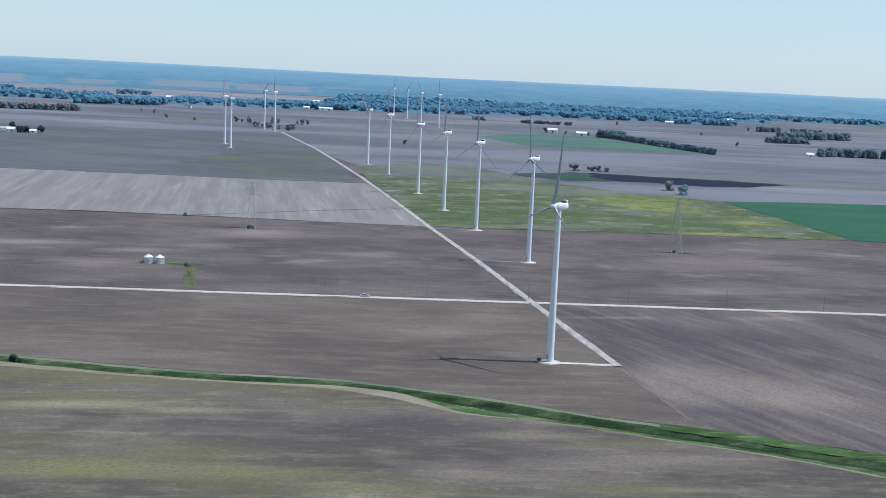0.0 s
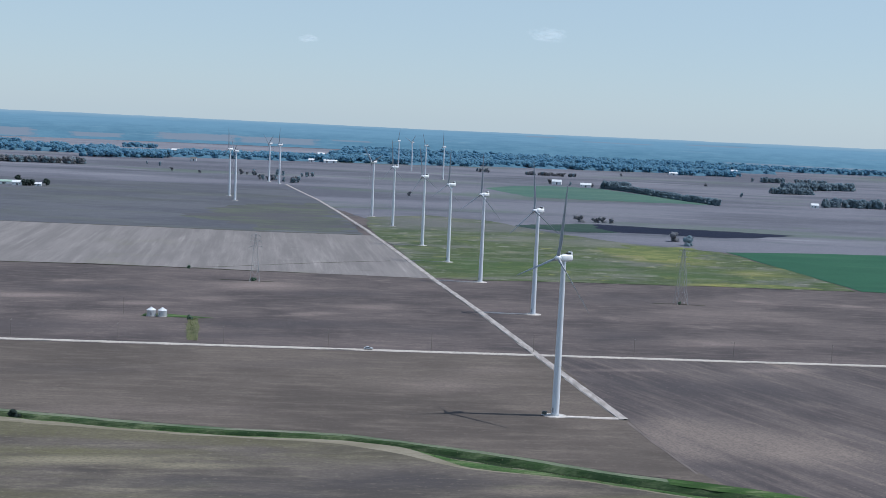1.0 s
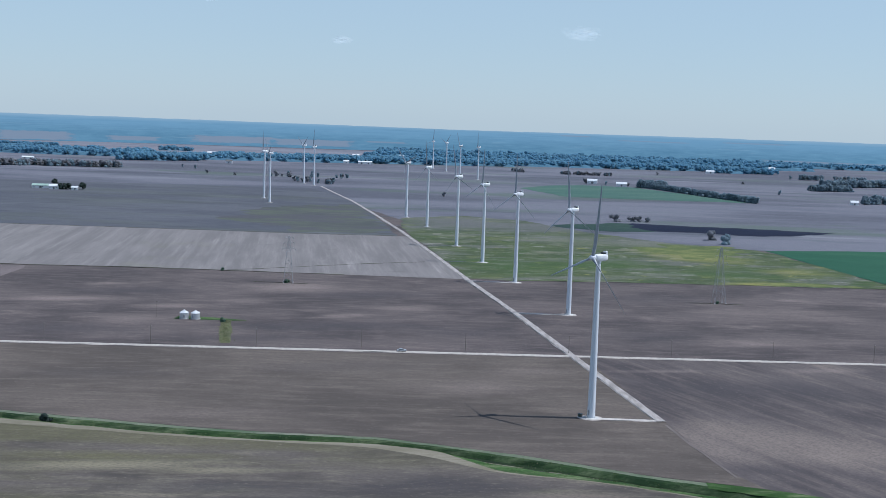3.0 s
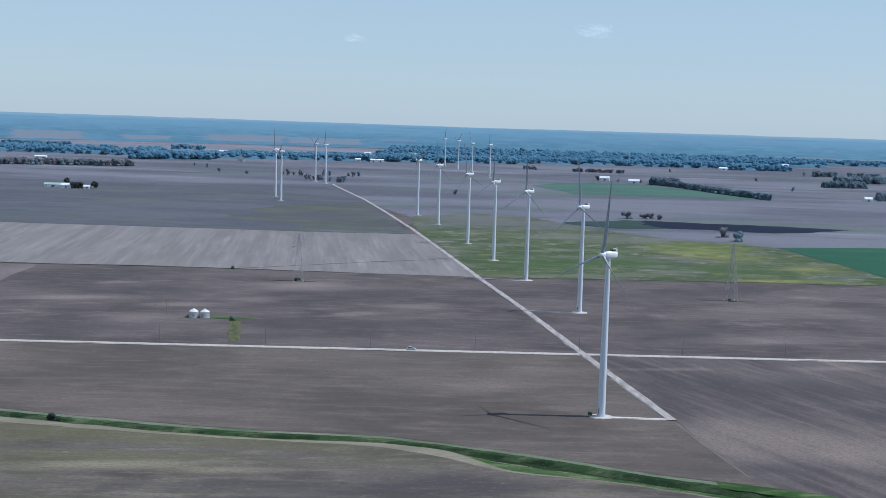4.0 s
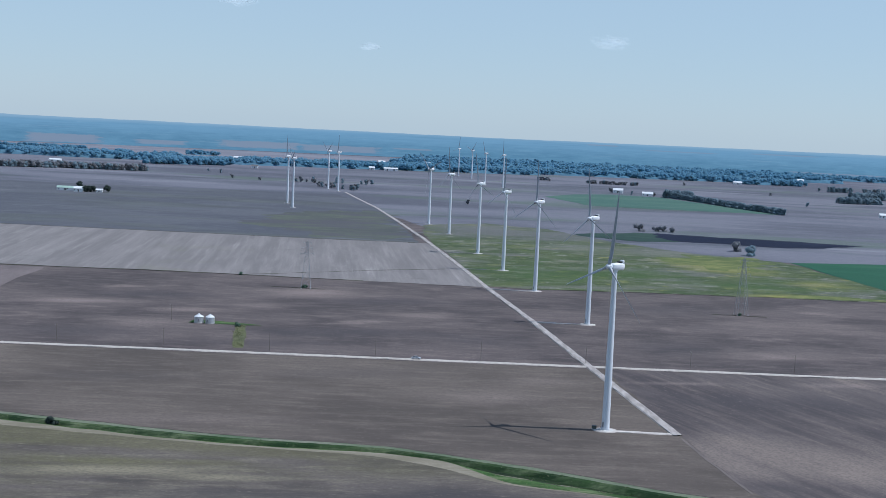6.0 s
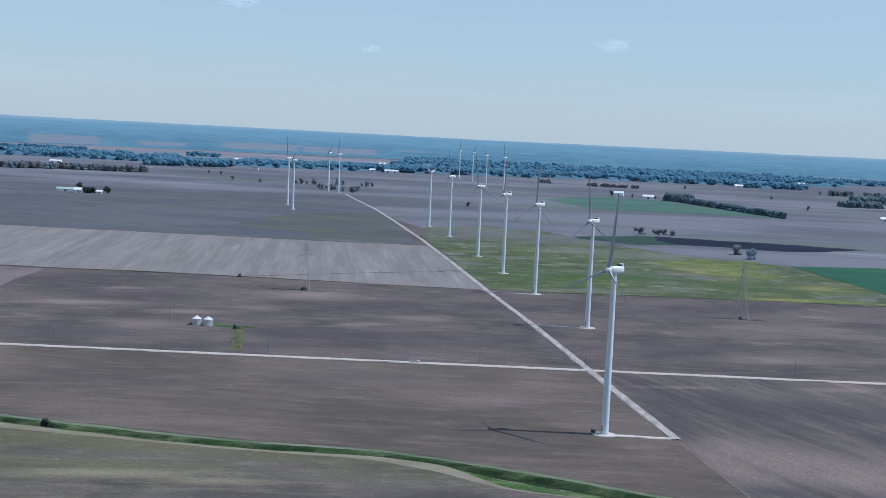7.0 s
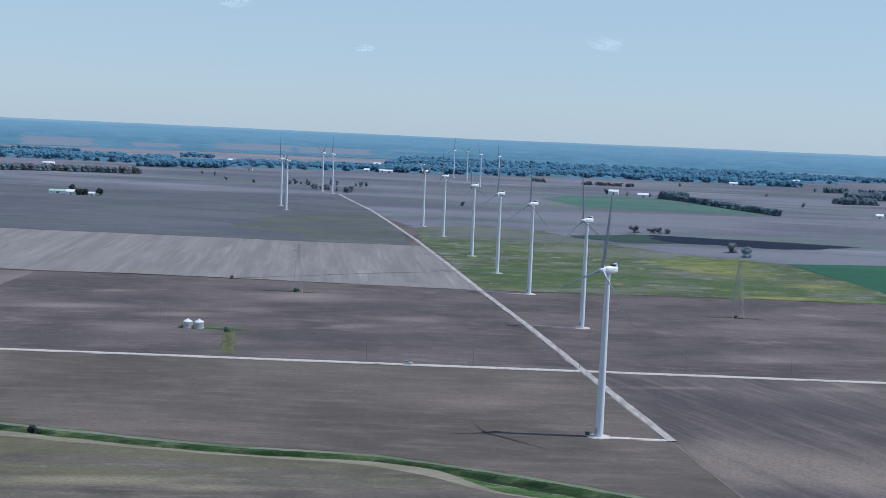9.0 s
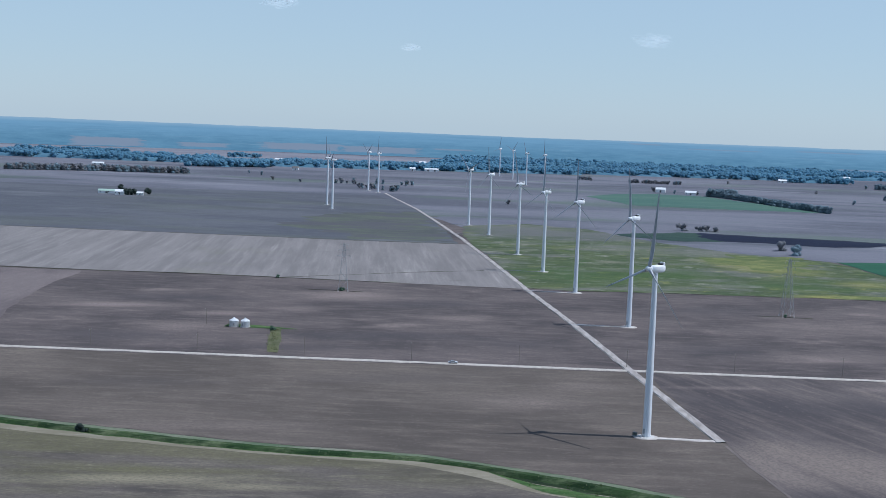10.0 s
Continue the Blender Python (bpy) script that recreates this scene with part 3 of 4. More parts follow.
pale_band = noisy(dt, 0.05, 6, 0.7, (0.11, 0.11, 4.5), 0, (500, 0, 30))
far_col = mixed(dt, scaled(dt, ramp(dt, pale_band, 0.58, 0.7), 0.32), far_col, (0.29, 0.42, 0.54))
# far fields between the woods, seen as thin pale strips
strip_edge = noisy(dt, 0.05, 6, 0.75, (0.5, 0.5, 2.0), 0, (40, 0, 0))
for mx, mz, rx, rz, amount in ((-1470, 17, 125, 16, 0.85), (-1160, 16, 90, 8, 0.8), (-830, 22, 150, 13, 0.85), (-560, 20, 150, 12, 0.8), (-300, 30, 80, 3, 0.6), (370, 76, 60, 2.5, 0.6),
                               (640, 66, 130, 2.0, 0.5), (1250, 14, 260, 6, 0.7), (980, 72, 120, 2.5, 0.5)):
    reach = dt.nodes.new("ShaderNodeVectorMath")
    reach.operation = "MULTIPLY"
    dt.links.new(coords(dt, (1, 1, 1), 0, (mx, 0, mz)), reach.inputs[0])
    reach.inputs[1].default_value = (1 / rx, 0, 1 / rz)
    away = dt.nodes.new("ShaderNodeVectorMath")
    away.operation = "ABSOLUTE"
    dt.links.new(reach.outputs[0], away.inputs[0])
    sides = dt.nodes.new("ShaderNodeSeparateXYZ")
    dt.links.new(away.outputs[0], sides.inputs[0])
    size = dt.nodes.new("ShaderNodeMath")
    size.operation = "MAXIMUM"
    dt.links.new(sides.outputs[0], size.inputs[0])
    dt.links.new(sides.outputs[2], size.inputs[1])
    total = dt.nodes.new("ShaderNodeMath")
    dt.links.new(size.outputs[0], total.inputs[0])
    dt.links.new(scaled(dt, strip_edge, 1.0), total.inputs[1])
    out = dt.nodes.new("ShaderNodeMath")
    out.operation = "SUBTRACT"
    out.inputs[0].default_value = 1.0
    dt.links.new(ramp(dt, total.outputs[0], 1.25, 1.5), out.inputs[1])
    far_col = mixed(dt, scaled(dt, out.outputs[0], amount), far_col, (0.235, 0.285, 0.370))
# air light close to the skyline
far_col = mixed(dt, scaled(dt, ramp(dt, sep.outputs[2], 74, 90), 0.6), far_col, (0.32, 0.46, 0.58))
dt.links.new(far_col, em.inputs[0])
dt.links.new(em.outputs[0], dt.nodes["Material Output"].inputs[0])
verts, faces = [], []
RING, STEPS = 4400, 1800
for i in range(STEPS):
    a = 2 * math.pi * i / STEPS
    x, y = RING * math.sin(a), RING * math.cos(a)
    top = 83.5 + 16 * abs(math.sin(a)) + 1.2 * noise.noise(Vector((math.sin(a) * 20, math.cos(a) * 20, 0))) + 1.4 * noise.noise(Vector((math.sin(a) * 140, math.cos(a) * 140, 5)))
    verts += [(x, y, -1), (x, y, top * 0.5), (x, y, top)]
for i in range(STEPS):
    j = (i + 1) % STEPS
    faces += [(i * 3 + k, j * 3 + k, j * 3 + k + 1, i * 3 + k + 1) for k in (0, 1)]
tagged(new("backdrop", mesh_of("backdrop", verts, faces, [m_distance])), "glowing backdrop wall painted as hazy blue woodland along the horizon", "backdrop", kind="structure")


# ---- wind turbines ----
HUB = 65.0
TURN = -60.0


def blade_mesh():
    """A tapered, twisted blade along +z, 30 m long, with a round root."""
    bm = bmesh.new()
    stations = [(0.6, 1.4, 1.0, 0), (2.0, 1.45, 0.92, 4), (5.0, 2.0, 0.45, 14), (8.0, 2.25, 0.32, 11), (13, 1.9, 0.26, 7), (19, 1.5, 0.22, 4), (26, 1.1, 0.19, 2), (30, 0.8, 0.17, 1), (32.2, 0.5, 0.15, 0), (33.0, 0.12, 0.15, 0)]
    outline = [(math.cos(2 * math.pi * k / 12), math.sin(2 * math.pi * k / 12)) for k in range(12)]
    rings = []
    for z, chord, thick, twist in stations:
        z, chord = z * 0.91, chord * (1 if thick > 0.8 else 0.66)
        a, ring = radians(twist + 27), []
        for cx, cy in outline:
            sharp = 1.0 if thick > 0.8 else (0.35 + 0.65 * (1 - cx) / 2) * 1.25
            u, v = (cx * 0.5 - (0 if thick > 0.8 else 0.18)) * -chord, cy * 0.5 * chord * thick * sharp
            ring.append(bm.verts.new((u * math.cos(a) - v * math.sin(a), u * math.sin(a) + v * math.cos(a) - 0.0012 * z * z * 0.6, z)))
        rings.append(ring)
    for a, b in zip(rings, rings[1:]):
        for i in range(12):
            bm.faces.new((a[i], a[(i + 1) % 12], b[(i + 1) % 12], b[i]))
    bm.faces.new(rings[0][::-1])
    bm.faces.new(rings[-1])
    bmesh.ops.recalc_face_normals(bm, faces=bm.faces[:])
    return bm


def build_turbine():
    t = thing("wind_turbine", "tall white wind turbine with three slender blades on a tubular tower", "wind turbine", "turbines of the wind farm")
    tower = part("tower", lathe(bmesh.new(), [(1.62, 0.2), (1.6, 1.0), (1.48, 14), (1.34, 28), (1.16, 44), (0.96, 62), (0.96, 63.4)], 32), m_paint, t, smooth=True)
    tower.data.polygons[-1].use_smooth = False
    for z, r in ((21, 1.41), (42, 1.18)):
        part("flange", lathe(bmesh.new(), [(r - 0.1, z - 0.09), (r + 0.05, z - 0.09), (r + 0.05, z + 0.09), (r - 0.1, z + 0.09)], 32), m_paint, tower)
    part("foundation", lathe(bmesh.new(), [(3.2, -0.3), (3.2, 0.42), (3.05, 0.5), (0.5, 0.52)], 28), m_concrete, t, "round concrete foundation")
    part("tower_door", box(bmesh.new(), 0.3, -1.6, 1.6, 0.95, 0.16, 2.1, 0.04), m_lattice, tower, "grey steel tower door")
    stair = bmesh.new()
    for k in range(5):
        box(stair, 0.3, -3.3 + k * 0.28, 0.3 + k * 0.25, 1.0, 0.28, 0.06)
    for sx in (-0.22, 0.82):
        beam(stair, (sx, -3.4, 0.3), (sx, -2.1, 1.5), 0.08)
        beam(stair, (sx, -3.4, 1.2), (sx, -2.1, 2.4), 0.05)
        beam(stair, (sx, -3.4, 0.3), (sx, -3.4, 1.2), 0.05)
    part("stair", stair, m_lattice, t, "grey steel steps")
    nac = bmesh.new()
    sections = [(-1.9, 0.95, 1.0, 0.0), (-1.3, 1.3, 1.3, 0.0), (0.6, 1.45, 1.45, 0.05), (2.6, 1.45, 1.45, 0.1), (3.5, 1.25, 1.25, 0.2), (3.75, 1.05, 1.0, 0.22)]
    rings = []
    for y, w, h, up in sections:
        ring = []
        for k in range(20):
            a = 2 * math.pi * k / 20
            sx, sz = math.cos(a), math.sin(a)
            p = 0.55
            ring.append(nac.verts.new((w * math.copysign(abs(sx) ** p, sx), y, HUB + up + h * math.copysign(abs(sz) ** p, sz))))
        rings.append(ring)
    for a, b in zip(rings, rings[1:]):
        for i in range(20):
            nac.faces.new((a[i], b[i], b[(i + 1) % 20], a[(i + 1) % 20]))
    nac.faces.new(rings[0])
    nac.faces.new(rings[-1][::-1])
    bmesh.ops.recalc_face_normals(nac, faces=nac.faces[:])
    nacelle = part("nacelle", nac, m_shell, t, "white rounded nacelle housing", True)
    part("yaw_collar", lathe(bmesh.new(), [(1.0, 62.9), (1.15, 63.0), (1.15, 63.7), (1.0, 63.8)], 28), m_paint, t)
    part("rear_vent", box(bmesh.new(), 0, 3.77, HUB - 0.3, 1.2, 0.1, 1.0, 0.03), m_black, nacelle, "dark rear vent")
    part("roof_hatch", box(bmesh.new(), 0, 2.05, HUB + 1.42, 1.8, 1.3, 0.75, 0.12), m_black, nacelle, "dark cooler opening on the roof")
    part("cooler_fin", box(bmesh.new(), 0, 3.1, HUB + 1.25, 2.2, 0.8, 1.3, 0.14), m_shell, nacelle, "raised white rear cooler housing")
    mast = bmesh.new()
    beam(mast, (0.5, 3.2, HUB + 1.2), (0.5, 3.2, HUB + 3.1), 0.1)
    beam(mast, (0.1, 3.2, HUB + 3.0), (0.9, 3.2, HUB + 3.0), 0.08)
    part("wind_vane_mast", mast, m_lattice, nacelle)
    spin = lathe(bmesh.new(), [(0.05, 1.6), (0.4, 1.5), (0.8, 1.15), (1.05, 0.6), (1.15, 0.0), (1.15, -0.8), (1.0, -1.1)], 24)
    bmesh.ops.transform(spin, matrix=Matrix.Rotation(radians(90), 4, "X"), verts=spin.verts[:])
    rotor = part("rotor_hub", spin, m_paint, t, "white rounded spinner", True)
    rotor.location = (0, -2.95, HUB + 0.1)
    shape = bpy.data.meshes.new("blade")
    bm = blade_mesh()
    for f in bm.faces:
        f.smooth = True
    bm.to_mesh(shape)
    bm.free()
    shape.materials.append(m_blade)
    for k in range(3):
        b = new("blade", shape)
        b.parent = rotor
        b.matrix_basis = Matrix.Rotation(radians(120 * k), 4, "Y")
    return t


TURBINES = ((50, 480, 9), (62, 748, -5), (34.3, 893, 2), (11.5, 1014, 6), (-11.5, 1141, -12), (-46, 1335, -4), (-75, 1458, -50), (-265, 1622, 68), (-285.5, 1700, 0),
            (-261, 2055, 10), (-285, 2107, -60), (-88.5, 2951, 15), (-54, 2812, 50), (-20.5, 2540, -25), (16, 2462, 2))
first = build_turbine()
for i, (x, y, phase) in enumerate(TURBINES):
    turn = TURN + (0, 3, 4, -2, 2, 0, 3, -12, 8, 2, -3, 4, 0, -4, 3)[i]
    if i == 0:
        t = first
        t.matrix_basis = pose(x, y, 0, 0, 0, turn)
    else:
        t = copy_thing(first, pose(x, y, 0, 0, 0, turn))
    hub = next(c for c in t.children if c.name.startswith("rotor_hub"))
    hub.rotation_euler = (0, radians(phase), 0)

for i, (x, y, _) in enumerate(TURBINES):
    pad = bmesh.new()
    n, r = 28, (4.6 if y < 1200 else 3.9)
    ring = [(x + r * (1 + 0.12 * wobble(k, i, 0.9)) * math.cos(2 * math.pi * k / n), y + 0.75 * r * (1 + 0.12 * wobble(k, i + 9, 0.9)) * math.sin(2 * math.pi * k / n)) for k in range(n)]
    inner = [pad.verts.new((px, py, 0.42)) for px, py in ring]
    outer = [pad.verts.new((x + (px - x) * 1.1, y + (py - y) * 1.1, 0.02)) for px, py in ring]
    pad.faces.new(inner)
    for k in range(n):
        pad.faces.new((outer[k], outer[(k + 1) % n], inner[(k + 1) % n], inner[k]))
    me = bpy.data.meshes.new("turbine_pad")
    pad.to_mesh(me)
    pad.free()
    me.materials.append(m_chalk if y < 1200 else m_gravel)
    tagged(new("turbine_pad", me), "pale crushed stone pad at a turbine foot", "pad", kind="structure")


def build_cabinet(x, y):
    m_cab = plain("dark_green_enamel", (0.06, 0.075, 0.065), (0.09, 0.105, 0.095), 2, 0.5)
    c = thing("transformer_cabinet", "dark green transformer cabinet beside a turbine tower", "cabinet", "", (x, y, 0.42), -20)
    part("plinth", box(bmesh.new(), 0, 0, -0.1, 2.0, 1.6, 0.25, 0.03), m_concrete, c)
    body = part("body", box(bmesh.new(), 0, 0.1, 0.15, 1.6, 1.2, 1.2, 0.05), m_cab, c)
    for sx in (-0.5, 0.5):
        part("door", box(bmesh.new(), sx * 0.78, -0.52, 0.25, 0.72, 0.06, 0.98, 0.02), m_cab, body)
    part("lid", box(bmesh.new(), 0, 0.08, 1.35, 1.72, 1.35, 0.1, 0.03), m_cab, c)


build_cabinet(45.6, 480.2)


# ---- lattice masts, poles ----
def build_mast(name, x, y, height, base, turn):
    t = thing(name, "slim grey steel lattice transmission tower standing in a bare field", "pylon", "transmission towers", (x, y, 0), turn)
    levels = [0, 0.22, 0.4, 0.55, 0.67, 0.77, 0.86, 0.94, 1.0]
    half = lambda f: base / 2 * (1 - f) + 0.5
    corner = lambda k, f: (half(f) * (1, 1, -1, -1)[k], half(f) * (1, -1, -1, 1)[k], height * f)
    for k in range(4):
        leg = bmesh.new()
        for a, b in zip(levels, levels[1:]):
            beam(leg, corner(k, a), corner(k, b), 0.15)
        part("leg", leg, m_lattice, t)
        part("footing", box(bmesh.new(), *corner(k, 0)[:2], -0.3, 1.0, 1.0, 0.6, 0.05), m_concrete, t)
    for k in range(4):
        brace = bmesh.new()
        for a, b in zip(levels, levels[1:]):
            beam(brace, corner(k, a), corner((k + 1) % 4, b), 0.07)
            beam(brace, corner((k + 1) % 4, a), corner(k, b), 0.07)
            beam(brace, corner(k, b), corner((k + 1) % 4, b), 0.07)
        part("bracing", brace, m_lattice, t)
    for f, w in ((0.72, 4.6), (0.84, 3.8), (0.95, 3.0)):
        arm = bmesh.new()
        z = height * f
        for s in (-1, 1):
            beam(arm, (0, 0.4, z), (s * w, 0, z + 0.5), 0.12)
            beam(arm, (0, -0.4, z), (s * w, 0, z + 0.5), 0.12)
            beam(arm, (0, 0, z + 1.3), (s * w, 0, z + 0.5), 0.1)
        crossarm = part("crossarm", arm, m_lattice, t)
        for s in (-1, 1):
            part("insulator", box(bmesh.new(), s * w, 0, z - 1.2, 0.16, 0.16, 1.6, 0.03), m_lattice, crossarm)
    return t


build_mast("transmission_tower", -126, 847, 33, 5.5, 8)
build_mast("transmission_tower", 170, 826, 38, 6.5, 8)


def build_pole():
    p = thing("utility_pole", "thin weathered wooden utility pole beside the gravel road", "utility pole", "poles along the road")
    part("post", lathe(bmesh.new(), [(0.12, -0.5), (0.11, 0), (0.08, 9.2), (0.07, 9.3)], 10), m_timber, p)
    part("crossarm", box(bmesh.new(), 0, 0.12, 8.5, 0.12, 2.2, 0.14, 0.02), m_timber, p)
    for s in (-0.95, 0, 0.95):
        part("insulator", lathe(bmesh.new(), [(0.04, 8.64), (0.07, 8.7), (0.05, 8.8), (0.03, 8.84)], 8) if s == 0 else
             box(bmesh.new(), 0, s, 8.64, 0.1, 0.1, 0.18, 0.02), m_steel, p)
    return p


pole = build_pole()
pole.matrix_basis = pose(-54, road_y(-54) + 7.5, 0, 0, 0, 3)
for k in (-4, -3, -2, -1, 1, 2, 3, 4, 5, 6):
    x = -54 + 53.0 * k
    copy_thing(pole, pose(x, road_y(x) + 7.5, 0, 0, 0.6 * wobble(k, 2, 0.7), 3))
copy_thing(pole, pose(-177, 684, 0, 0, 0, 60))


# ---- grain bins ----
def build_bin():
    g = thing("grain_bin", "round corrugated steel grain bin with a conical roof", "grain bin", "grain bins by the road")
    prof = []
    for k in range(29):
        prof.append((2.62 + (0.035 if k % 2 else -0.035), 0.25 + k * 0.13))
    body = part("body", lathe(bmesh.new(), [(2.6, 0.2)] + prof, 36), m_steel, g, smooth=True)
    part("plinth", lathe(bmesh.new(), [(2.95, -0.2), (2.95, 0.2), (2.5, 0.22)], 32), m_concrete, g)
    roof = part("roof", lathe(bmesh.new(), [(2.78, 3.82), (2.8, 3.9), (1.6, 4.75), (0.45, 5.5), (0.4, 5.52)], 36), m_roof_pale, g, "pale conical roof with ribs")
    for k in range(18):
        rib, a = bmesh.new(), 2 * math.pi * k / 18
        beam(rib, (2.76 * math.cos(a), 2.76 * math.sin(a), 3.95), (0.45 * math.cos(a), 0.45 * math.sin(a), 5.54), 0.06)
        part("rib", rib, m_steel, roof)
    part("cap", lathe(bmesh.new(), [(0.48, 5.48), (0.5, 5.7), (0.3, 5.85), (0.05, 5.9)], 16), m_roof_pale, roof)
    part("hatch_door", box(bmesh.new(), 0, -2.66, 0.9, 0.8, 0.12, 1.6, 0.03), m_lattice, body)
    ladder = bmesh.new()
    for s in (-0.2, 0.2):
        beam(ladder, (2.74, s, 0.4), (2.74, s, 3.9), 0.05)
    for k in range(11):
        beam(ladder, (2.74, -0.2, 0.6 + k * 0.3), (2.74, 0.2, 0.6 + k * 0.3), 0.035)
    part("ladder", ladder, m_steel, g)
    return g


grain = build_bin()
grain.matrix_basis = pose(-160.6, 681, 0.15, 0, 0, 10) @ Matrix.Diagonal((0.96, 0.96, 0.86, 1))
copy_thing(grain, pose(-154.2, 681, 0.15, 0, 0, -25))
field("bin_yard", [(-166, 679), (-150, 680), (-133, 678.5), (-124, 681), (-126, 684), (-150, 688), (-165, 688)], m_bank, 0.14, "strip of grass beside the grain bins", 0.8, step=2)
field("weedy_lane", [(-126, 611), (-121, 611), (-127, 645), (-133, 681), (-140, 681), (-132, 640)], m_lane, 0.2, "weedy green lane from the road to the bins", 0.6, step=3)


# ---- car on the county road ----
def build_car(x):
    c = thing("car", "silver passenger car on the gravel road", "car", "", (x, road_y(x), 0.44), 3)
    bm = bmesh.new()
    side = [(-2.3, 0.35), (-2.35, 0.75), (-1.9, 0.98), (-1.55, 1.0), (0.95, 1.0), (2.05, 0.88), (2.35, 0.65), (2.3, 0.35)]
    left = [bm.verts.new((px, 0.88, pz)) for px, pz in side]
    right = [bm.verts.new((px, -0.88, pz)) for px, pz in side]
    bm.faces.new(left[::-1])
    bm.faces.new(right)
    for i in range(len(side)):
        j = (i + 1) % len(side)
        bm.faces.new((left[i], left[j], right[j], right[i]))
    bmesh.ops.recalc_face_normals(bm, faces=bm.faces[:])
    bmesh.ops.bevel(bm, geom=bm.edges[:], offset=0.07, segments=2, affect="EDGES")
    body = part("body", bm, m_car, c)
    cab = bmesh.new()
    lo = [cab.verts.new(v) for v in ((-1.7, 0.8, 0.98), (1.0, 0.8, 0.98), (1.0, -0.8, 0.98), (-1.7, -0.8, 0.98))]
    hi = [cab.verts.new(v) for v in ((-1.2, 0.62, 1.46), (0.2, 0.62, 1.46), (0.2, -0.62, 1.46), (-1.2, -0.62, 1.46))]
    cab.faces.new(hi)
    cab.faces.new(lo[::-1])
    for i in range(4):
        cab.faces.new((lo[i], lo[(i + 1) % 4], hi[(i + 1) % 4], hi[i]))
    bmesh.ops.recalc_face_normals(cab, faces=cab.faces[:])
    part("window_band", cab, m_glass, c, "dark glass windows")
    part("roof", box(bmesh.new(), -0.5, 0, 1.44, 1.5, 1.3, 0.07, 0.03), m_car, c)
    for wx in (-1.45, 1.4):
        for wy in (-0.8, 0.8):
            w = lathe(bmesh.new(), [(0.2, -0.12), (0.3, -0.12), (0.33, -0.06), (0.33, 0.06), (0.3, 0.12), (0.2, 0.12)], 20)
            bmesh.ops.transform(w, matrix=Matrix.Translation((wx, wy, 0.33)) @ Matrix.Rotation(radians(90), 4, "X"), verts=w.verts[:])
            wheel = part("wheel", w, m_rubber, c)
            r = lathe(bmesh.new(), [(0.05, -0.13), (0.2, -0.125), (0.2, 0.125), (0.05, 0.13)], 14)
            bmesh.ops.transform(r, matrix=Matrix.Translation((wx, wy, 0.33)) @ Matrix.Rotation(radians(90), 4, "X"), verts=r.verts[:])
            part("rim", r, m_steel, wheel)
    for wy in (-0.62, 0.62):
        part("headlight", box(bmesh.new(), 2.3, wy, 0.6, 0.1, 0.35, 0.14, 0.03), m_roof_pale, body)
    return c


build_car(-33)


# ---- farm buildings ----
def build_house(name, x, y, sx, sy, wall_h, roof_h, turn, roof_mat, label, doors=1, windows=2, category="building"):
    h = thing(name, label, category, "", (x, y, 0.3), turn)
    w = bmesh.new()
    pts = [(-sx / 2, 0), (sx / 2, 0)]
    fr = [w.verts.new((px, -sy / 2, pz)) for px in (-sx / 2, sx / 2) for pz in (-0.4, wall_h)]
    bk = [w.verts.new((px, sy / 2, pz)) for px in (-sx / 2, sx / 2) for pz in (-0.4, wall_h)]
    ga = w.verts.new((-sx / 2, 0, wall_h + roof_h - 0.15))
    gb = w.verts.new((sx / 2, 0, wall_h + roof_h - 0.15))
    w.faces.new((fr[0], fr[2], fr[3], fr[1]))
    w.faces.new((bk[1], bk[3], bk[2], bk[0]))
    w.faces.new((bk[0], fr[0], fr[1], ga, bk[1]))
    w.faces.new((fr[2], bk[2], bk[3], gb, fr[3]))
    wall = part("wall", w, m_wall, h)
    for s in (-1, 1):
        r = bmesh.new()
        e, over, th = sy / 2 + 0.5, 0.5, 0.2
        drop = roof_h * 0.5 / (sy / 2)
        v = [r.verts.new(p) for p in ((-sx / 2 - over, s * e, wall_h - drop), (sx / 2 + over, s * e, wall_h - drop), (sx / 2 + over, 0, wall_h + roof_h), (-sx / 2 - over, 0, wall_h + roof_h))]
        u = [r.verts.new(p.co + Vector((0, 0, th))) for p in v]
        r.faces.new(v[::-1])
        r.faces.new(u)
        for i in range(4):
            r.faces.new((v[i], v[(i + 1) % 4], u[(i + 1) % 4], u[i]))
        bmesh.ops.recalc_face_normals(r, faces=r.faces[:])
        part("roof", r, roof_mat, h)
    for k in range(doors):
        part("door", box(bmesh.new(), -sx / 2 + sx * (k + 0.5) / doors, -sy / 2 - 0.02, 0, min(3.6, sx * 0.14), 0.12, wall_h * 0.72, 0.02), m_roof_dark, wall)
    for k in range(windows):
        part("window", box(bmesh.new(), -sx / 2 + sx * (k + 0.25) / windows, -sy / 2 - 0.02, wall_h * 0.4, 1.2, 0.1, 1.2, 0.02), m_glass, wall)
    return h


build_house("barn", 246, 2475, 19, 11, 6.0, 3.5, -10, m_roof_pale, "white barn with a pale metal roof among trees")
build_house("barn", 297, 2412, 21, 11, 5.0, 3.0, -8, m_roof_pale, "long white machine shed beside a barn")
build_house("shed", -613, 1745, 24, 9, 3.6, 2.2, 8, m_roof_green, "long low shed with a green metal roof")
build_house("farmhouse", -588, 1727, 13, 9, 4.5, 2.6, 12, m_roof_pale, "white farmhouse with dark trees beside it", 1, 3)
build_house("shed", -560, 1732, 9, 7, 3.0, 1.8, 5, m_roof_pale, "small pale shed by the farmyard trees")
build_house("barn", -966, 2676, 25, 10, 4, 2.2, 8, m_roof_pale, "long white barn behind a row of bare trees", 2, 0)
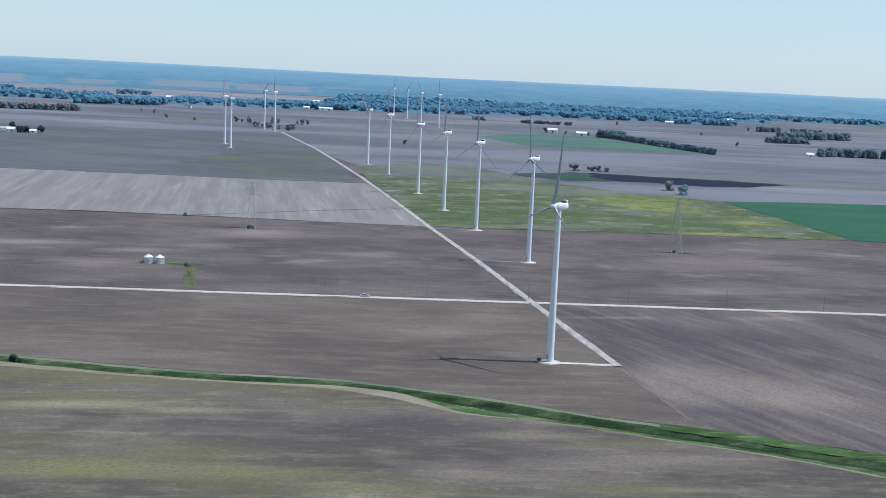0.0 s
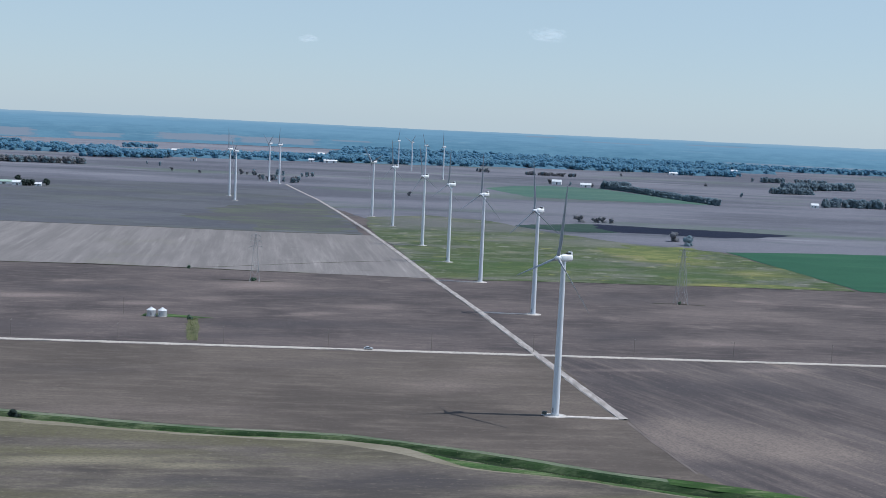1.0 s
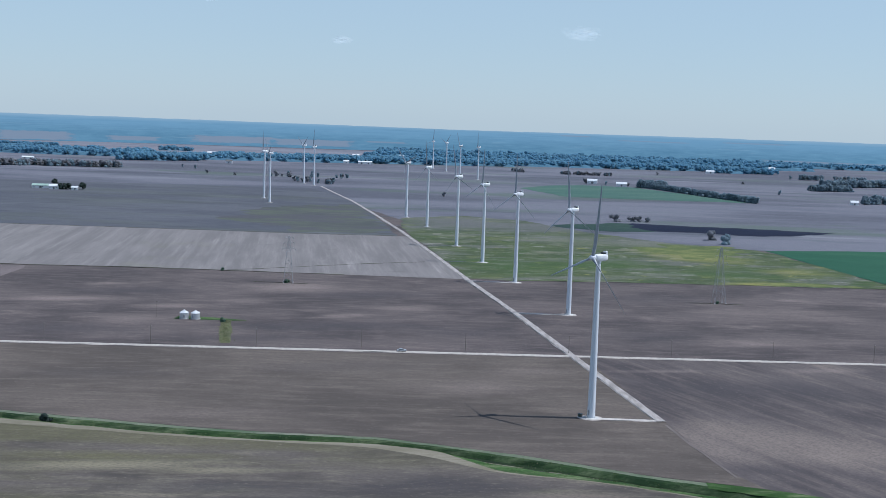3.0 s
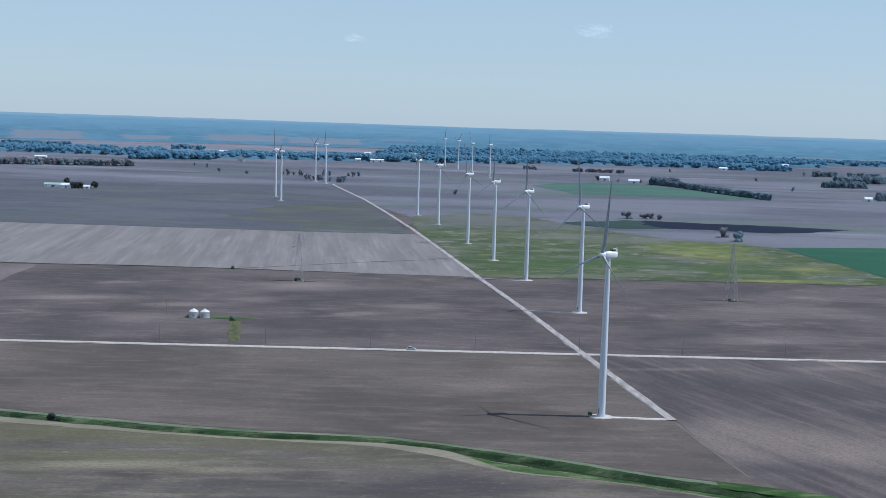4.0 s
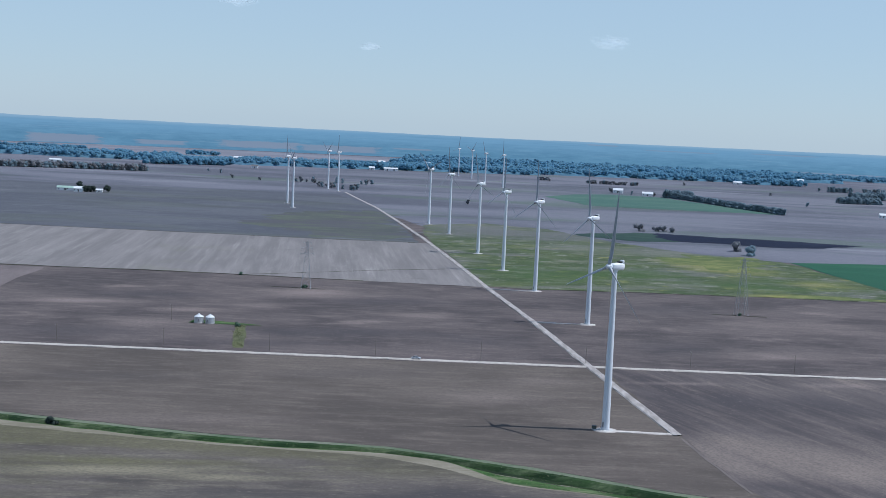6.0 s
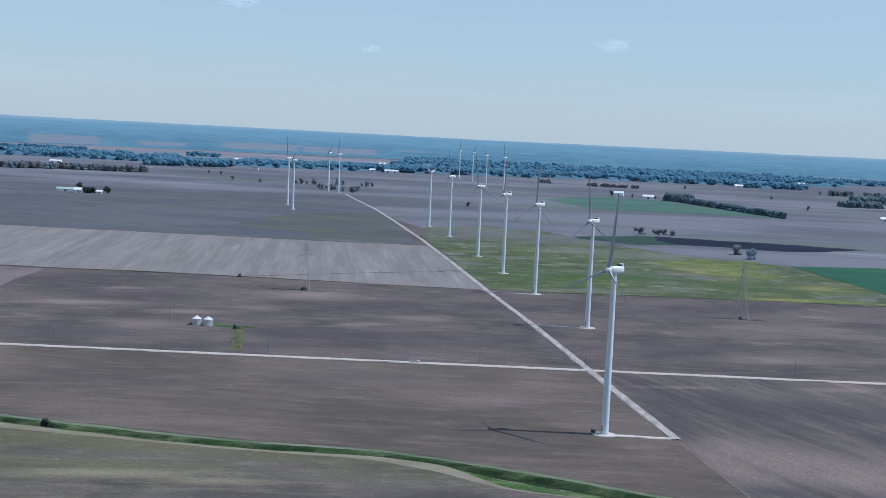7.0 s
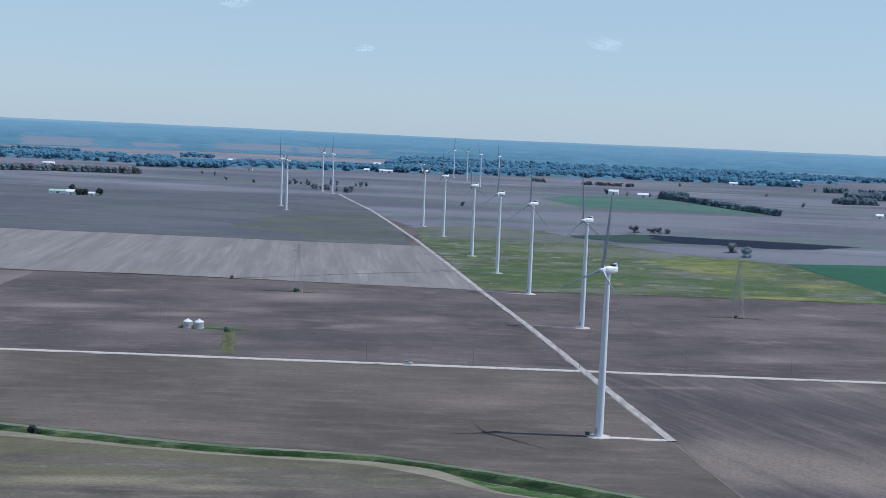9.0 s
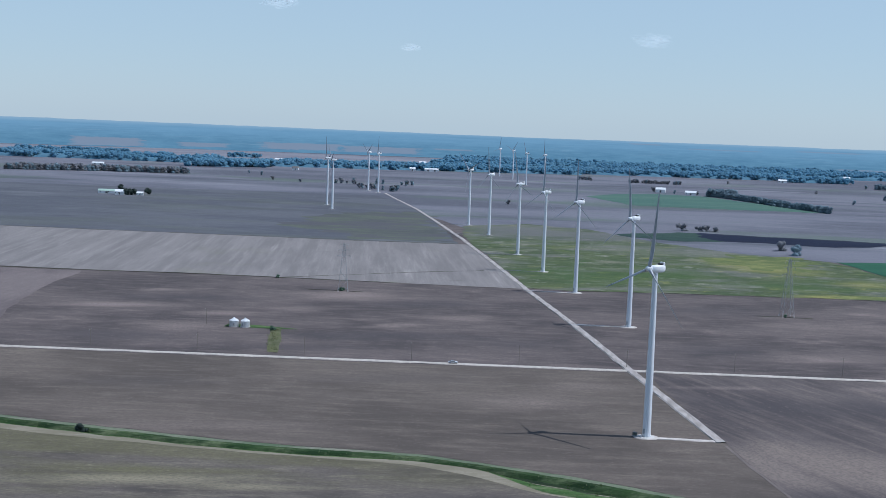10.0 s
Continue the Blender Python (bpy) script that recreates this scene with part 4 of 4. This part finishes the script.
build_house("barn", -262, 3080, 34, 12, 5, 2.4, 4, m_roof_pale, "long white barn at the edge of the woods", 2, 0)
build_house("farmhouse", -310, 3085, 14, 10, 5, 3, 4, m_roof_pale, "white farmhouse at the edge of the woods")
build_house("farmhouse", -555, 2830, 14, 10, 5, 3, 4, m_roof_dark, "grey roofed farmhouse among trees")
build_house("farmhouse", 640, 2056, 12, 9, 4.4, 2.8, -6, m_roof_pale, "small white farmhouse by a row of trees")
build_house("shed", 1003, 2990, 14, 11, 6, 3, 0, m_roof_pale, "white shed at the end of a grove")
build_house("farmhouse", 640, 3300, 22, 12, 5, 3, 0, m_roof_pale, "pale farm building in distant trees")
for bx, by in ((1545, 4020), (1590, 4010), (1650, 4015), (905, 3720), (730, 3548), (-330, 3560), (-700, 3330), (130, 3600), (-120, 3560), (-195, 3600)):
    build_house("farmhouse", bx, by, 22 + 8 * wobble(bx, by, 0.3), 12, 6, 3.5, 30 * wobble(by, bx, 0.3), m_roof_pale, "white farm building far off among woods", 1, 1)


# ---- trees ----
rng = np.random.default_rng(7)


core = bmesh.new()
bmesh.ops.create_icosphere(core, subdivisions=2, radius=1)
core.verts.ensure_lookup_table()
CORE_VERTS = [np.array(v.co) for v in core.verts]
CORE_FACES = [tuple(v.index for v in f.verts) for f in core.faces]
core.free()


def crown_data(r, h, n, leaf, low=0.2, blobs=7, upward=0.25):
    """Leaf clumps as small bent quads, spread over the skins of several uneven lobes."""
    cs = np.stack([rng.normal(0, r * 0.42, blobs), rng.normal(0, r * 0.42, blobs), h * rng.uniform(low + 0.14, 0.84, blobs)], 1)
    rs = r * rng.uniform(0.34, 0.62, blobs)
    cs[0] = (0, 0, h * 0.72)
    verts, faces = [], []
    for k in range(blobs):
        b = len(verts)
        bend = rng.uniform(0.78, 1.0, len(CORE_VERTS))
        verts += [cs[k] + c * rs[k] * f * np.array([1, 1, 0.85]) for c, f in zip(CORE_VERTS, bend)]
        faces += [tuple(b + i for i in f) for f in CORE_FACES]
    for v in verts:
        v[2] = max(v[2], h * low * 0.5)
    for _ in range(n):
        k = rng.integers(blobs)
        d = rng.normal(size=3)
        d /= np.linalg.norm(d)
        p = cs[k] + d * rs[k] * rng.uniform(0.9, 1.15) * np.array([1, 1, 0.85])
        p[2] = max(p[2], h * low * 0.6)
        lean = d + 0.25 * rng.normal(size=3) + np.array([0, 0, upward])
        u = np.cross(lean, rng.normal(size=3))
        u /= np.linalg.norm(u) + 1e-6
        v = np.cross(lean, u)
        v /= np.linalg.norm(v) + 1e-6
        s = leaf * rng.uniform(0.6, 1.3)
        b = len(verts)
        verts += [p - u * s, p + v * s * 0.7 + d * 0.2 * s, p + u * s, p - v * s * 0.7]
        faces.append((b, b + 1, b + 2, b + 3))
    return verts, faces


def limb_data(r, h, limbs=7, twigs=0, thick=0.03):
    """A tapered trunk with limbs, each a four-sided tapering stick."""
    verts, faces = [], []

    def stick(a, b, ra, rb):
        a, b = Vector(a), Vector(b)
        q = (b - a).to_track_quat("Z", "Y")
        base = len(verts)
        for c, rad in ((a, ra), (b, rb)):
            for k in range(5):
                ang = 2 * math.pi * k / 5
                verts.append(c + q @ Vector((rad * math.cos(ang), rad * math.sin(ang), 0)))
        for k in range(5):
            faces.append((base + k, base + (k + 1) % 5, base + 5 + (k + 1) % 5, base + 5 + k))

    top = (rng.normal(0, r * 0.1), rng.normal(0, r * 0.1), h * 0.8)
    stick((0, 0, -0.3), (top[0] * 0.4, top[1] * 0.4, h * 0.4), h * thick, h * thick * 0.7)
    stick((top[0] * 0.4, top[1] * 0.4, h * 0.4), top, h * thick * 0.7, h * thick * 0.25)
    for k in range(limbs):
        a, z0 = 2 * math.pi * (k + rng.uniform(0, 0.8)) / limbs, h * rng.uniform(0.22, 0.6)
        f = z0 / (h * 0.8)
        s = (top[0] * f, top[1] * f, z0)
        e = (r * rng.uniform(0.5, 0.9) * math.cos(a), r * rng.uniform(0.5, 0.9) * math.sin(a), min(h * 0.95, z0 + h * rng.uniform(0.18, 0.4)))
        stick(s, e, h * thick * 0.4, h * thick * 0.12)
        for _ in range(twigs):
            g = rng.uniform(0.35, 1.0)
            m = tuple(s[i] + (e[i] - s[i]) * g for i in range(3))
            stick(m, (m[0] + rng.normal(0, r * 0.25), m[1] + rng.normal(0, r * 0.25), m[2] + h * rng.uniform(0.04, 0.16)), h * thick * 0.1, h * thick * 0.04)
    return verts, faces


def tree_kind(r, h, n, leaf, mat, twigs=0, low=0.2, upward=0.25):
    cv, cf = crown_data(r, h, n, leaf, low, 7, upward)
    lv, lf = limb_data(r, h, 7, twigs)
    return mesh_of("crown", cv, cf, [mat]), mesh_of("trunk", lv, lf, [m_bark]), (cv, cf), (lv, lf)


def plant(kind, x, y, scale, turn, label, group="", name="tree", z=0.0):
    t = thing(name, label, "bush" if name == "bush" else "tree", group, (x, y, z), turn)
    t.scale = (scale, scale, scale)
    for part_name, me in (("crown", kind[0]), ("trunk", kind[1])):
        o = new(part_name, me)
        o.parent = t
    return t


hazed = [tree_kind(4.6, 11, 460, 0.75, m_leaf_hazed, 2, 0.0, 0.9) for _ in range(3)]
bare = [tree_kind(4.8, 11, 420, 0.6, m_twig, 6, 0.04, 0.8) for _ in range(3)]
full = [tree_kind(5.6, 11, 620, 0.62, m_leaf_hazed, 3, 0.0), tree_kind(5.2, 10, 520, 0.55, m_twig, 5, 0.0)]
dark_kinds = [tree_kind(4.6, 10, 480, 0.62, m_needle, 0, 0.0) for _ in range(2)]
dark_bush = tree_kind(2.3, 4.2, 260, 0.42, m_needle, 0, 0.0)
bushy = [tree_kind(2.4, 3.2, 180, 0.36, m_leaf, 0, 0.05) for _ in range(2)]

plant(full[0], 265, 1262, 1.2, 20, "lone round tree with thin spring foliage at a field edge", z=-1.6)
plant(full[1], 257, 1305, 1.2, 70, "bare thin tree beside a rounder one", z=-1.4)
plant(full[1], 182, 1515, 1.1, 10, "bare brown tree on the field margin", z=-1.8)
for x, y, s in ((203, 1520, 1.0), (211, 1523, 1.15), (220, 1522, 1.0)):
    plant(full[1], x, y, s * 0.85, x * 7, "low bare brown scrub tree on the field margin", z=-2.2)
plant(dark_bush, -158.5, ditch_y(-158.5) + 0.5, 1.0, 0, "dark green bush on the ditch bank", name="bush", z=-1.7)
plant(bushy[1], -137, 674, 0.6, 40, "small green bush at the head of a weedy lane", name="bush")
plant(bushy[0], -139, 679, 0.55, 90, "small green bush at the head of a weedy lane", name="bush")
plant(bushy[0], -183, 899, 0.7, 60, "dark bush beside a field drain", name="bush")
plant(bushy[1], -127, 846, 0.8, 15, "scrubby bush at the foot of a lattice tower", name="bush")
plant(bushy[0], 168, 822, 0.6, 15, "scrubby bush at the foot of a lattice tower", name="bush")
plant(dark_kinds[0], -606, 1782, 1.25, 0, "round dark green farmyard tree")
plant(dark_kinds[1], -551, 1738, 1.15, 30, "round dark green farmyard tree")
for k, x in enumerate((-579, -573, -568)):
    plant(dark_kinds[k % 2], x, 1726 + 2 * k, 1.0, 50 * k, "dense dark evergreen tree beside a farmhouse")
for x, y, s, k in ((-38, 1880, 0.7, 1), (576, 2296, 0.8, 0), (597, 2700, 0.7, 2), (-500, 2330, 0.7, 1), (-440, 2300, 0.6, 2), (-560, 2500, 0.8, 0), (232, 2480, 1.0, 1), (270, 2440, 0.7, 0),
                   (310, 2420, 0.9, 2), (-600, 2560, 0.6, 0), (125, 2900, 0.8, 1), (460, 3040, 0.8, 1)):
    plant(bare[k] if k else hazed[0], x, y, s, x, "solitary tree in the open fields")


def belt(name, lines, kinds, count, depth, lo, hi, label, spread=0.0):
    """Many trees along lines, joined: trunks and crowns of mixed sizes, with gaps."""
    verts, faces, index, base = [], [], [], 0
    mats = [m_bark]
    for k in kinds:
        if k[0].materials[0] not in mats:
            mats.append(k[0].materials[0])
    total = sum(math.dist(a, b) for a, b in lines)
    for a, b in lines:
        for _ in range(max(1, round(count * math.dist(a, b) / total))):
            f = rng.uniform()
            x, y = a[0] + (b[0] - a[0]) * f + rng.normal(0, spread), a[1] + (b[1] - a[1]) * f + rng.uniform(-depth / 2, depth / 2)
            k = kinds[rng.integers(len(kinds))]
            s, c = rng.uniform(lo, hi), rng.uniform(0, 6.28)
            for (v, fs), mi in ((k[2], mats.index(k[0].materials[0])), (k[3], 0)):
                p = np.array([tuple(q) for q in v]) * s
                p = np.stack([p[:, 0] * math.cos(c) - p[:, 1] * math.sin(c) + x, p[:, 0] * math.sin(c) + p[:, 1] * math.cos(c) + y, p[:, 2]], 1)
                verts.append(p)
                faces += [tuple(i + base for i in g) for g in fs]
                index += [mi] * len(fs)
                base += len(p)
    return tagged(new(name, mesh_of(name, np.concatenate(verts).tolist(), faces, mats, index)), label, "trees", kind="stuff")


belt("tree_row", [((338, 2380), (363, 2320)), ((363, 2320), (397, 2205)), ((397, 2205), (427, 2101)), ((427, 2101), (464, 1999))], hazed + full[:1], 230, 16, 0.6, 1.15, "row of dusky green trees along a field edge")
belt("grove", [((328, 2390), (372, 2365))], hazed + full[:1], 46, 30, 1.1, 1.6, "dense grove at the head of a tree row")
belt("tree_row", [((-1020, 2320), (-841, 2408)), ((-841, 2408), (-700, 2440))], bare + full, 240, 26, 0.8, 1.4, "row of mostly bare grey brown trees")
belt("grove", [((686, 2499), (775, 2524))], hazed + full[:1], 64, 30, 0.8, 1.4, "grove of dusky green trees in open fields")
belt("grove", [((770, 2700), (960, 2815))], hazed + full[:1], 150, 50, 1.1, 1.7, "tall grove of green trees in open fields")
belt("grove", [((790, 3060), (880, 3095))], hazed, 26, 40, 0.9, 1.4, "loose grove far out in the fields")
belt("grove", [((900, 3080), (990, 3100))], hazed + bare[:1], 22, 40, 0.7, 1.2, "loose grove far out in the fields")
belt("tree_row", [((660, 2075), (700, 2110)), ((705, 2110), (1000, 2105))], hazed + full[:1], 130, 16, 0.8, 1.6, "row of full green trees beside a farmhouse")
belt("hedge", [((100, 2950), (124, 2953)), ((214, 2890), (330, 2880))], bare + hazed[:1], 60, 12, 0.6, 0.9, "low brown hedge between fields")
belt("scrub", [((-320, 2180), (-235, 2110)), ((-300, 2330), (-230, 2340)), ((-380, 2300), (-330, 2310))], hazed + bare, 26, 40, 0.5, 1.1, "scrubby trees behind two turbines")


def wood(name, corners, count, kinds, lo, hi, label):
    """Woodland filling a quadrilateral."""
    lines = []
    (ax, ay), (bx, by), (cx, cy), (dx, dy) = corners
    rows = max(2, int(abs((dy + cy) / 2 - (ay + by) / 2) / 40))
    for k in range(rows):
        f = (k + 0.5) / rows
        lines.append(((ax + (dx - ax) * f, ay + (dy - ay) * f), (bx + (cx - bx) * f, by + (cy - by) * f)))
    belt(name, lines, kinds, round(count * 0.75), abs((dy + cy) / 2 - (ay + by) / 2) / rows, lo, hi, label, 6)
    # the closed mass of foliage between the single crowns: a grid raised into domes
    step = 6.0
    nu, nv = max(4, int(math.dist(corners[0], corners[1]) / step)), max(4, int(math.dist(corners[0], corners[3]) / step))
    verts, faces = [], []
    for j in range(nv + 1):
        for i in range(nu + 1):
            u, v = i / nu, j / nv
            x = (ax + (bx - ax) * u) * (1 - v) + (dx + (cx - dx) * u) * v + 4 * wobble(i, j + ax, 0.71)
            y = (ay + (by - ay) * u) * (1 - v) + (dy + (cy - dy) * u) * v + 4 * wobble(i + ay, j, 0.67)
            y += 22 * wobble(x, ay, 0.012) * (1 - v)
            rim = min(i, nu - i, j, nv - j)
            open_ground = smoothed(-0.42, -0.22, wobble(x, y, 0.009) + 0.45 * wobble(x, y, 0.035))
            dome = noise.voronoi(Vector((x / 11, y / 11, 0.3)))[0][0]
            top = 9.0 * (lo + hi) / 2 * (1 - 0.55 * dome) + 2.5 * wobble(x, y, 0.05)
            verts.append((x, y, -0.4 + (0.0, 0.62, 0.9, 1.0)[min(3, rim)] * top * open_ground))
    for j in range(nv):
        for i in range(nu):
            k = j * (nu + 1) + i
            faces.append((k, k + 1, k + nu + 2, k + nu + 1))
    return tagged(new(name + "_canopy", mesh_of(name + "_canopy", verts, faces, [kinds[0][0].materials[0]], smooth=True)), "closed hazy blue green canopy of distant woodland", "trees", kind="stuff")


hazy = [tree_kind(7.5, 13, 70, 1.5, m_leaf_haze_blue, 0, 0.0, 0.5) for _ in range(5)]
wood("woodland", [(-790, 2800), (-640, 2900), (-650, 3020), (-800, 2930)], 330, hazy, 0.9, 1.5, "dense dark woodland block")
wood("woodland", [(-1500, 2950), (-800, 2990), (-820, 3240), (-1600, 3230)], 620, hazy, 0.8, 1.5, "hazy blue green woodland with a few farm roofs")
wood("woodland", [(-640, 2990), (-270, 3110), (-280, 3320), (-660, 3190)], 480, hazy, 0.8, 1.4, "belt of hazy blue green woodland")
wood("woodland", [(-270, 3120), (120, 3260), (120, 3500), (-280, 3360)], 560, hazy, 0.8, 1.4, "belt of hazy blue green woodland")
wood("woodland", [(120, 3330), (640, 3420), (660, 3620), (120, 3520)], 560, hazy, 0.8, 1.4, "belt of hazy blue green woodland")
wood("woodland", [(640, 3330), (820, 3360), (840, 3480), (660, 3450)], 150, hazy, 0.7, 1.3, "belt of hazy blue green woodland")
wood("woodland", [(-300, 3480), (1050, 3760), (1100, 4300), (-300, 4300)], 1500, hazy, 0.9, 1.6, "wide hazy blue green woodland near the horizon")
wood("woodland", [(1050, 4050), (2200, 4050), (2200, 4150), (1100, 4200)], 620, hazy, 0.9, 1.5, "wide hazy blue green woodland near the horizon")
wood("woodland", [(-1500, 3480), (-1180, 3520), (-1190, 3580), (-1500, 3540)], 110, hazy, 0.7, 1.2, "low hazy blue green copse between far fields")
wood("woodland", [(-900, 3560), (-820, 3580), (-820, 3640), (-900, 3620)], 40, hazy, 0.7, 1.2, "low hazy blue green copse between far fields")


# ---- grass on the ditch banks ----
def tufts(name, places, mats, label):
    verts, faces, index = [], [], []
    for x, y, z, s in places:
        m = 0 if rng.uniform() < 0.8 else 1
        for _ in range(5):
            a, lean = rng.uniform(0, 6.28), rng.uniform(0.1, 0.5)
            ux, uy = math.cos(a), math.sin(a)
            b = len(verts)
            hgt = s * rng.uniform(0.6, 1.2)
            ox, oy = rng.normal(0, s * 0.35, 2)
            verts += [(x + ox - uy * s * 0.25, y + oy + ux * s * 0.25, z - 0.1), (x + ox + uy * s * 0.25, y + oy - ux * s * 0.25, z - 0.1), (x + ox + ux * lean * hgt, y + oy + uy * lean * hgt, z + hgt)]
            faces.append((b, b + 1, b + 2))
            index.append(m)
    return tagged(new(name, mesh_of(name, verts, faces, mats, index)), label, "grass", kind="stuff")


def bank_height(f):
    for (f0, z0), (f1, z1) in zip(DITCH_PROFILE, DITCH_PROFILE[1:]):
        if f <= f1:
            return z0 + (z1 - z0) * (f - f0) / (f1 - f0)
    return 0.0


spots = []
for _ in range(7000):
    x = rng.uniform(-230, 230)
    f = rng.uniform(-0.97, 0.62 if x < 82 else 0.97)
    if -0.5 < f < -0.28 or noise.noise(Vector((x * 0.12, f * 2, 8))) < -0.12:
        continue
    spots.append((x, ditch_y(x) + f * bank_half(x, f), bank_height(f) + 0.08, rng.uniform(0.14, 0.4)))
tufts("bank_grass", spots, [m_tuft, m_dry_tuft], "tall green and straw coloured grass on the ditch banks")
spots = []
for _ in range(500):
    f = rng.uniform()
    spots.append((-124 - 13 * f + rng.normal(0, 1.5), 612 + 68 * f, 0.2, rng.uniform(0.15, 0.45)))
tufts("lane_weeds", spots, [m_dry_tuft, m_tuft], "tall yellow green weeds along the lane")


# ---- clouds ----
m_cloud, ct, cs = material("thin_cloud")
cs.inputs["Base Color"].default_value = (0.92, 0.92, 0.92, 1)
cs.inputs["Roughness"].default_value = 1
glow_through = ct.nodes.new("ShaderNodeBsdfTranslucent")
glow_through.inputs[0].default_value = (0.95, 0.95, 0.95, 1)
both_sides = ct.nodes.new("ShaderNodeAddShader")
ct.links.new(cs.outputs[0], both_sides.inputs[0])
ct.links.new(glow_through.outputs[0], both_sides.inputs[1])
clear = ct.nodes.new("ShaderNodeBsdfTransparent")
wisp = ct.nodes.new("ShaderNodeMixShader")
ct.links.new(scaled(ct, ramp(ct, noisy(ct, 0.03, 2, 0.5), 0.2, 0.8), 0.036), wisp.inputs[0])
ct.links.new(clear.outputs[0], wisp.inputs[1])
ct.links.new(both_sides.outputs[0], wisp.inputs[2])
ct.links.new(wisp.outputs[0], ct.nodes["Material Output"].inputs[0])
for cx, cz, w in ((-450, 374, 30), (366, 420, 52), (-905, 516, 60)):
    bm = bmesh.new()
    for shell in range(3):
        grown = 0.5 + 0.28 * shell
        made = bmesh.ops.create_icosphere(bm, subdivisions=4, radius=1)["verts"]
        for v in made:
            k = 1 + 0.55 * noise.noise(v.co * 1.5 + Vector((cx, shell * 0.13, cz))) + 0.25 * noise.noise(v.co * 3.5 + Vector((0, cx, cz + shell * 0.2)))
            v.co = Vector((v.co.x * 1.05 + (1 - grown) * 0.25, v.co.y * 0.7, v.co.z * (0.5 if v.co.z > 0 else 0.28))) * k * w * grown * 0.95
    me = bpy.data.meshes.new("cloud")
    bm.to_mesh(me)
    bm.free()
    me.materials.append(m_cloud)
    me.polygons.foreach_set("use_smooth", [True] * len(me.polygons))
    c = tagged(new("cloud", me), "small faint white cloud puff in the pale sky", "cloud", kind="structure")
    c.location = (cx, 4250, cz)
    c.visible_shadow = False
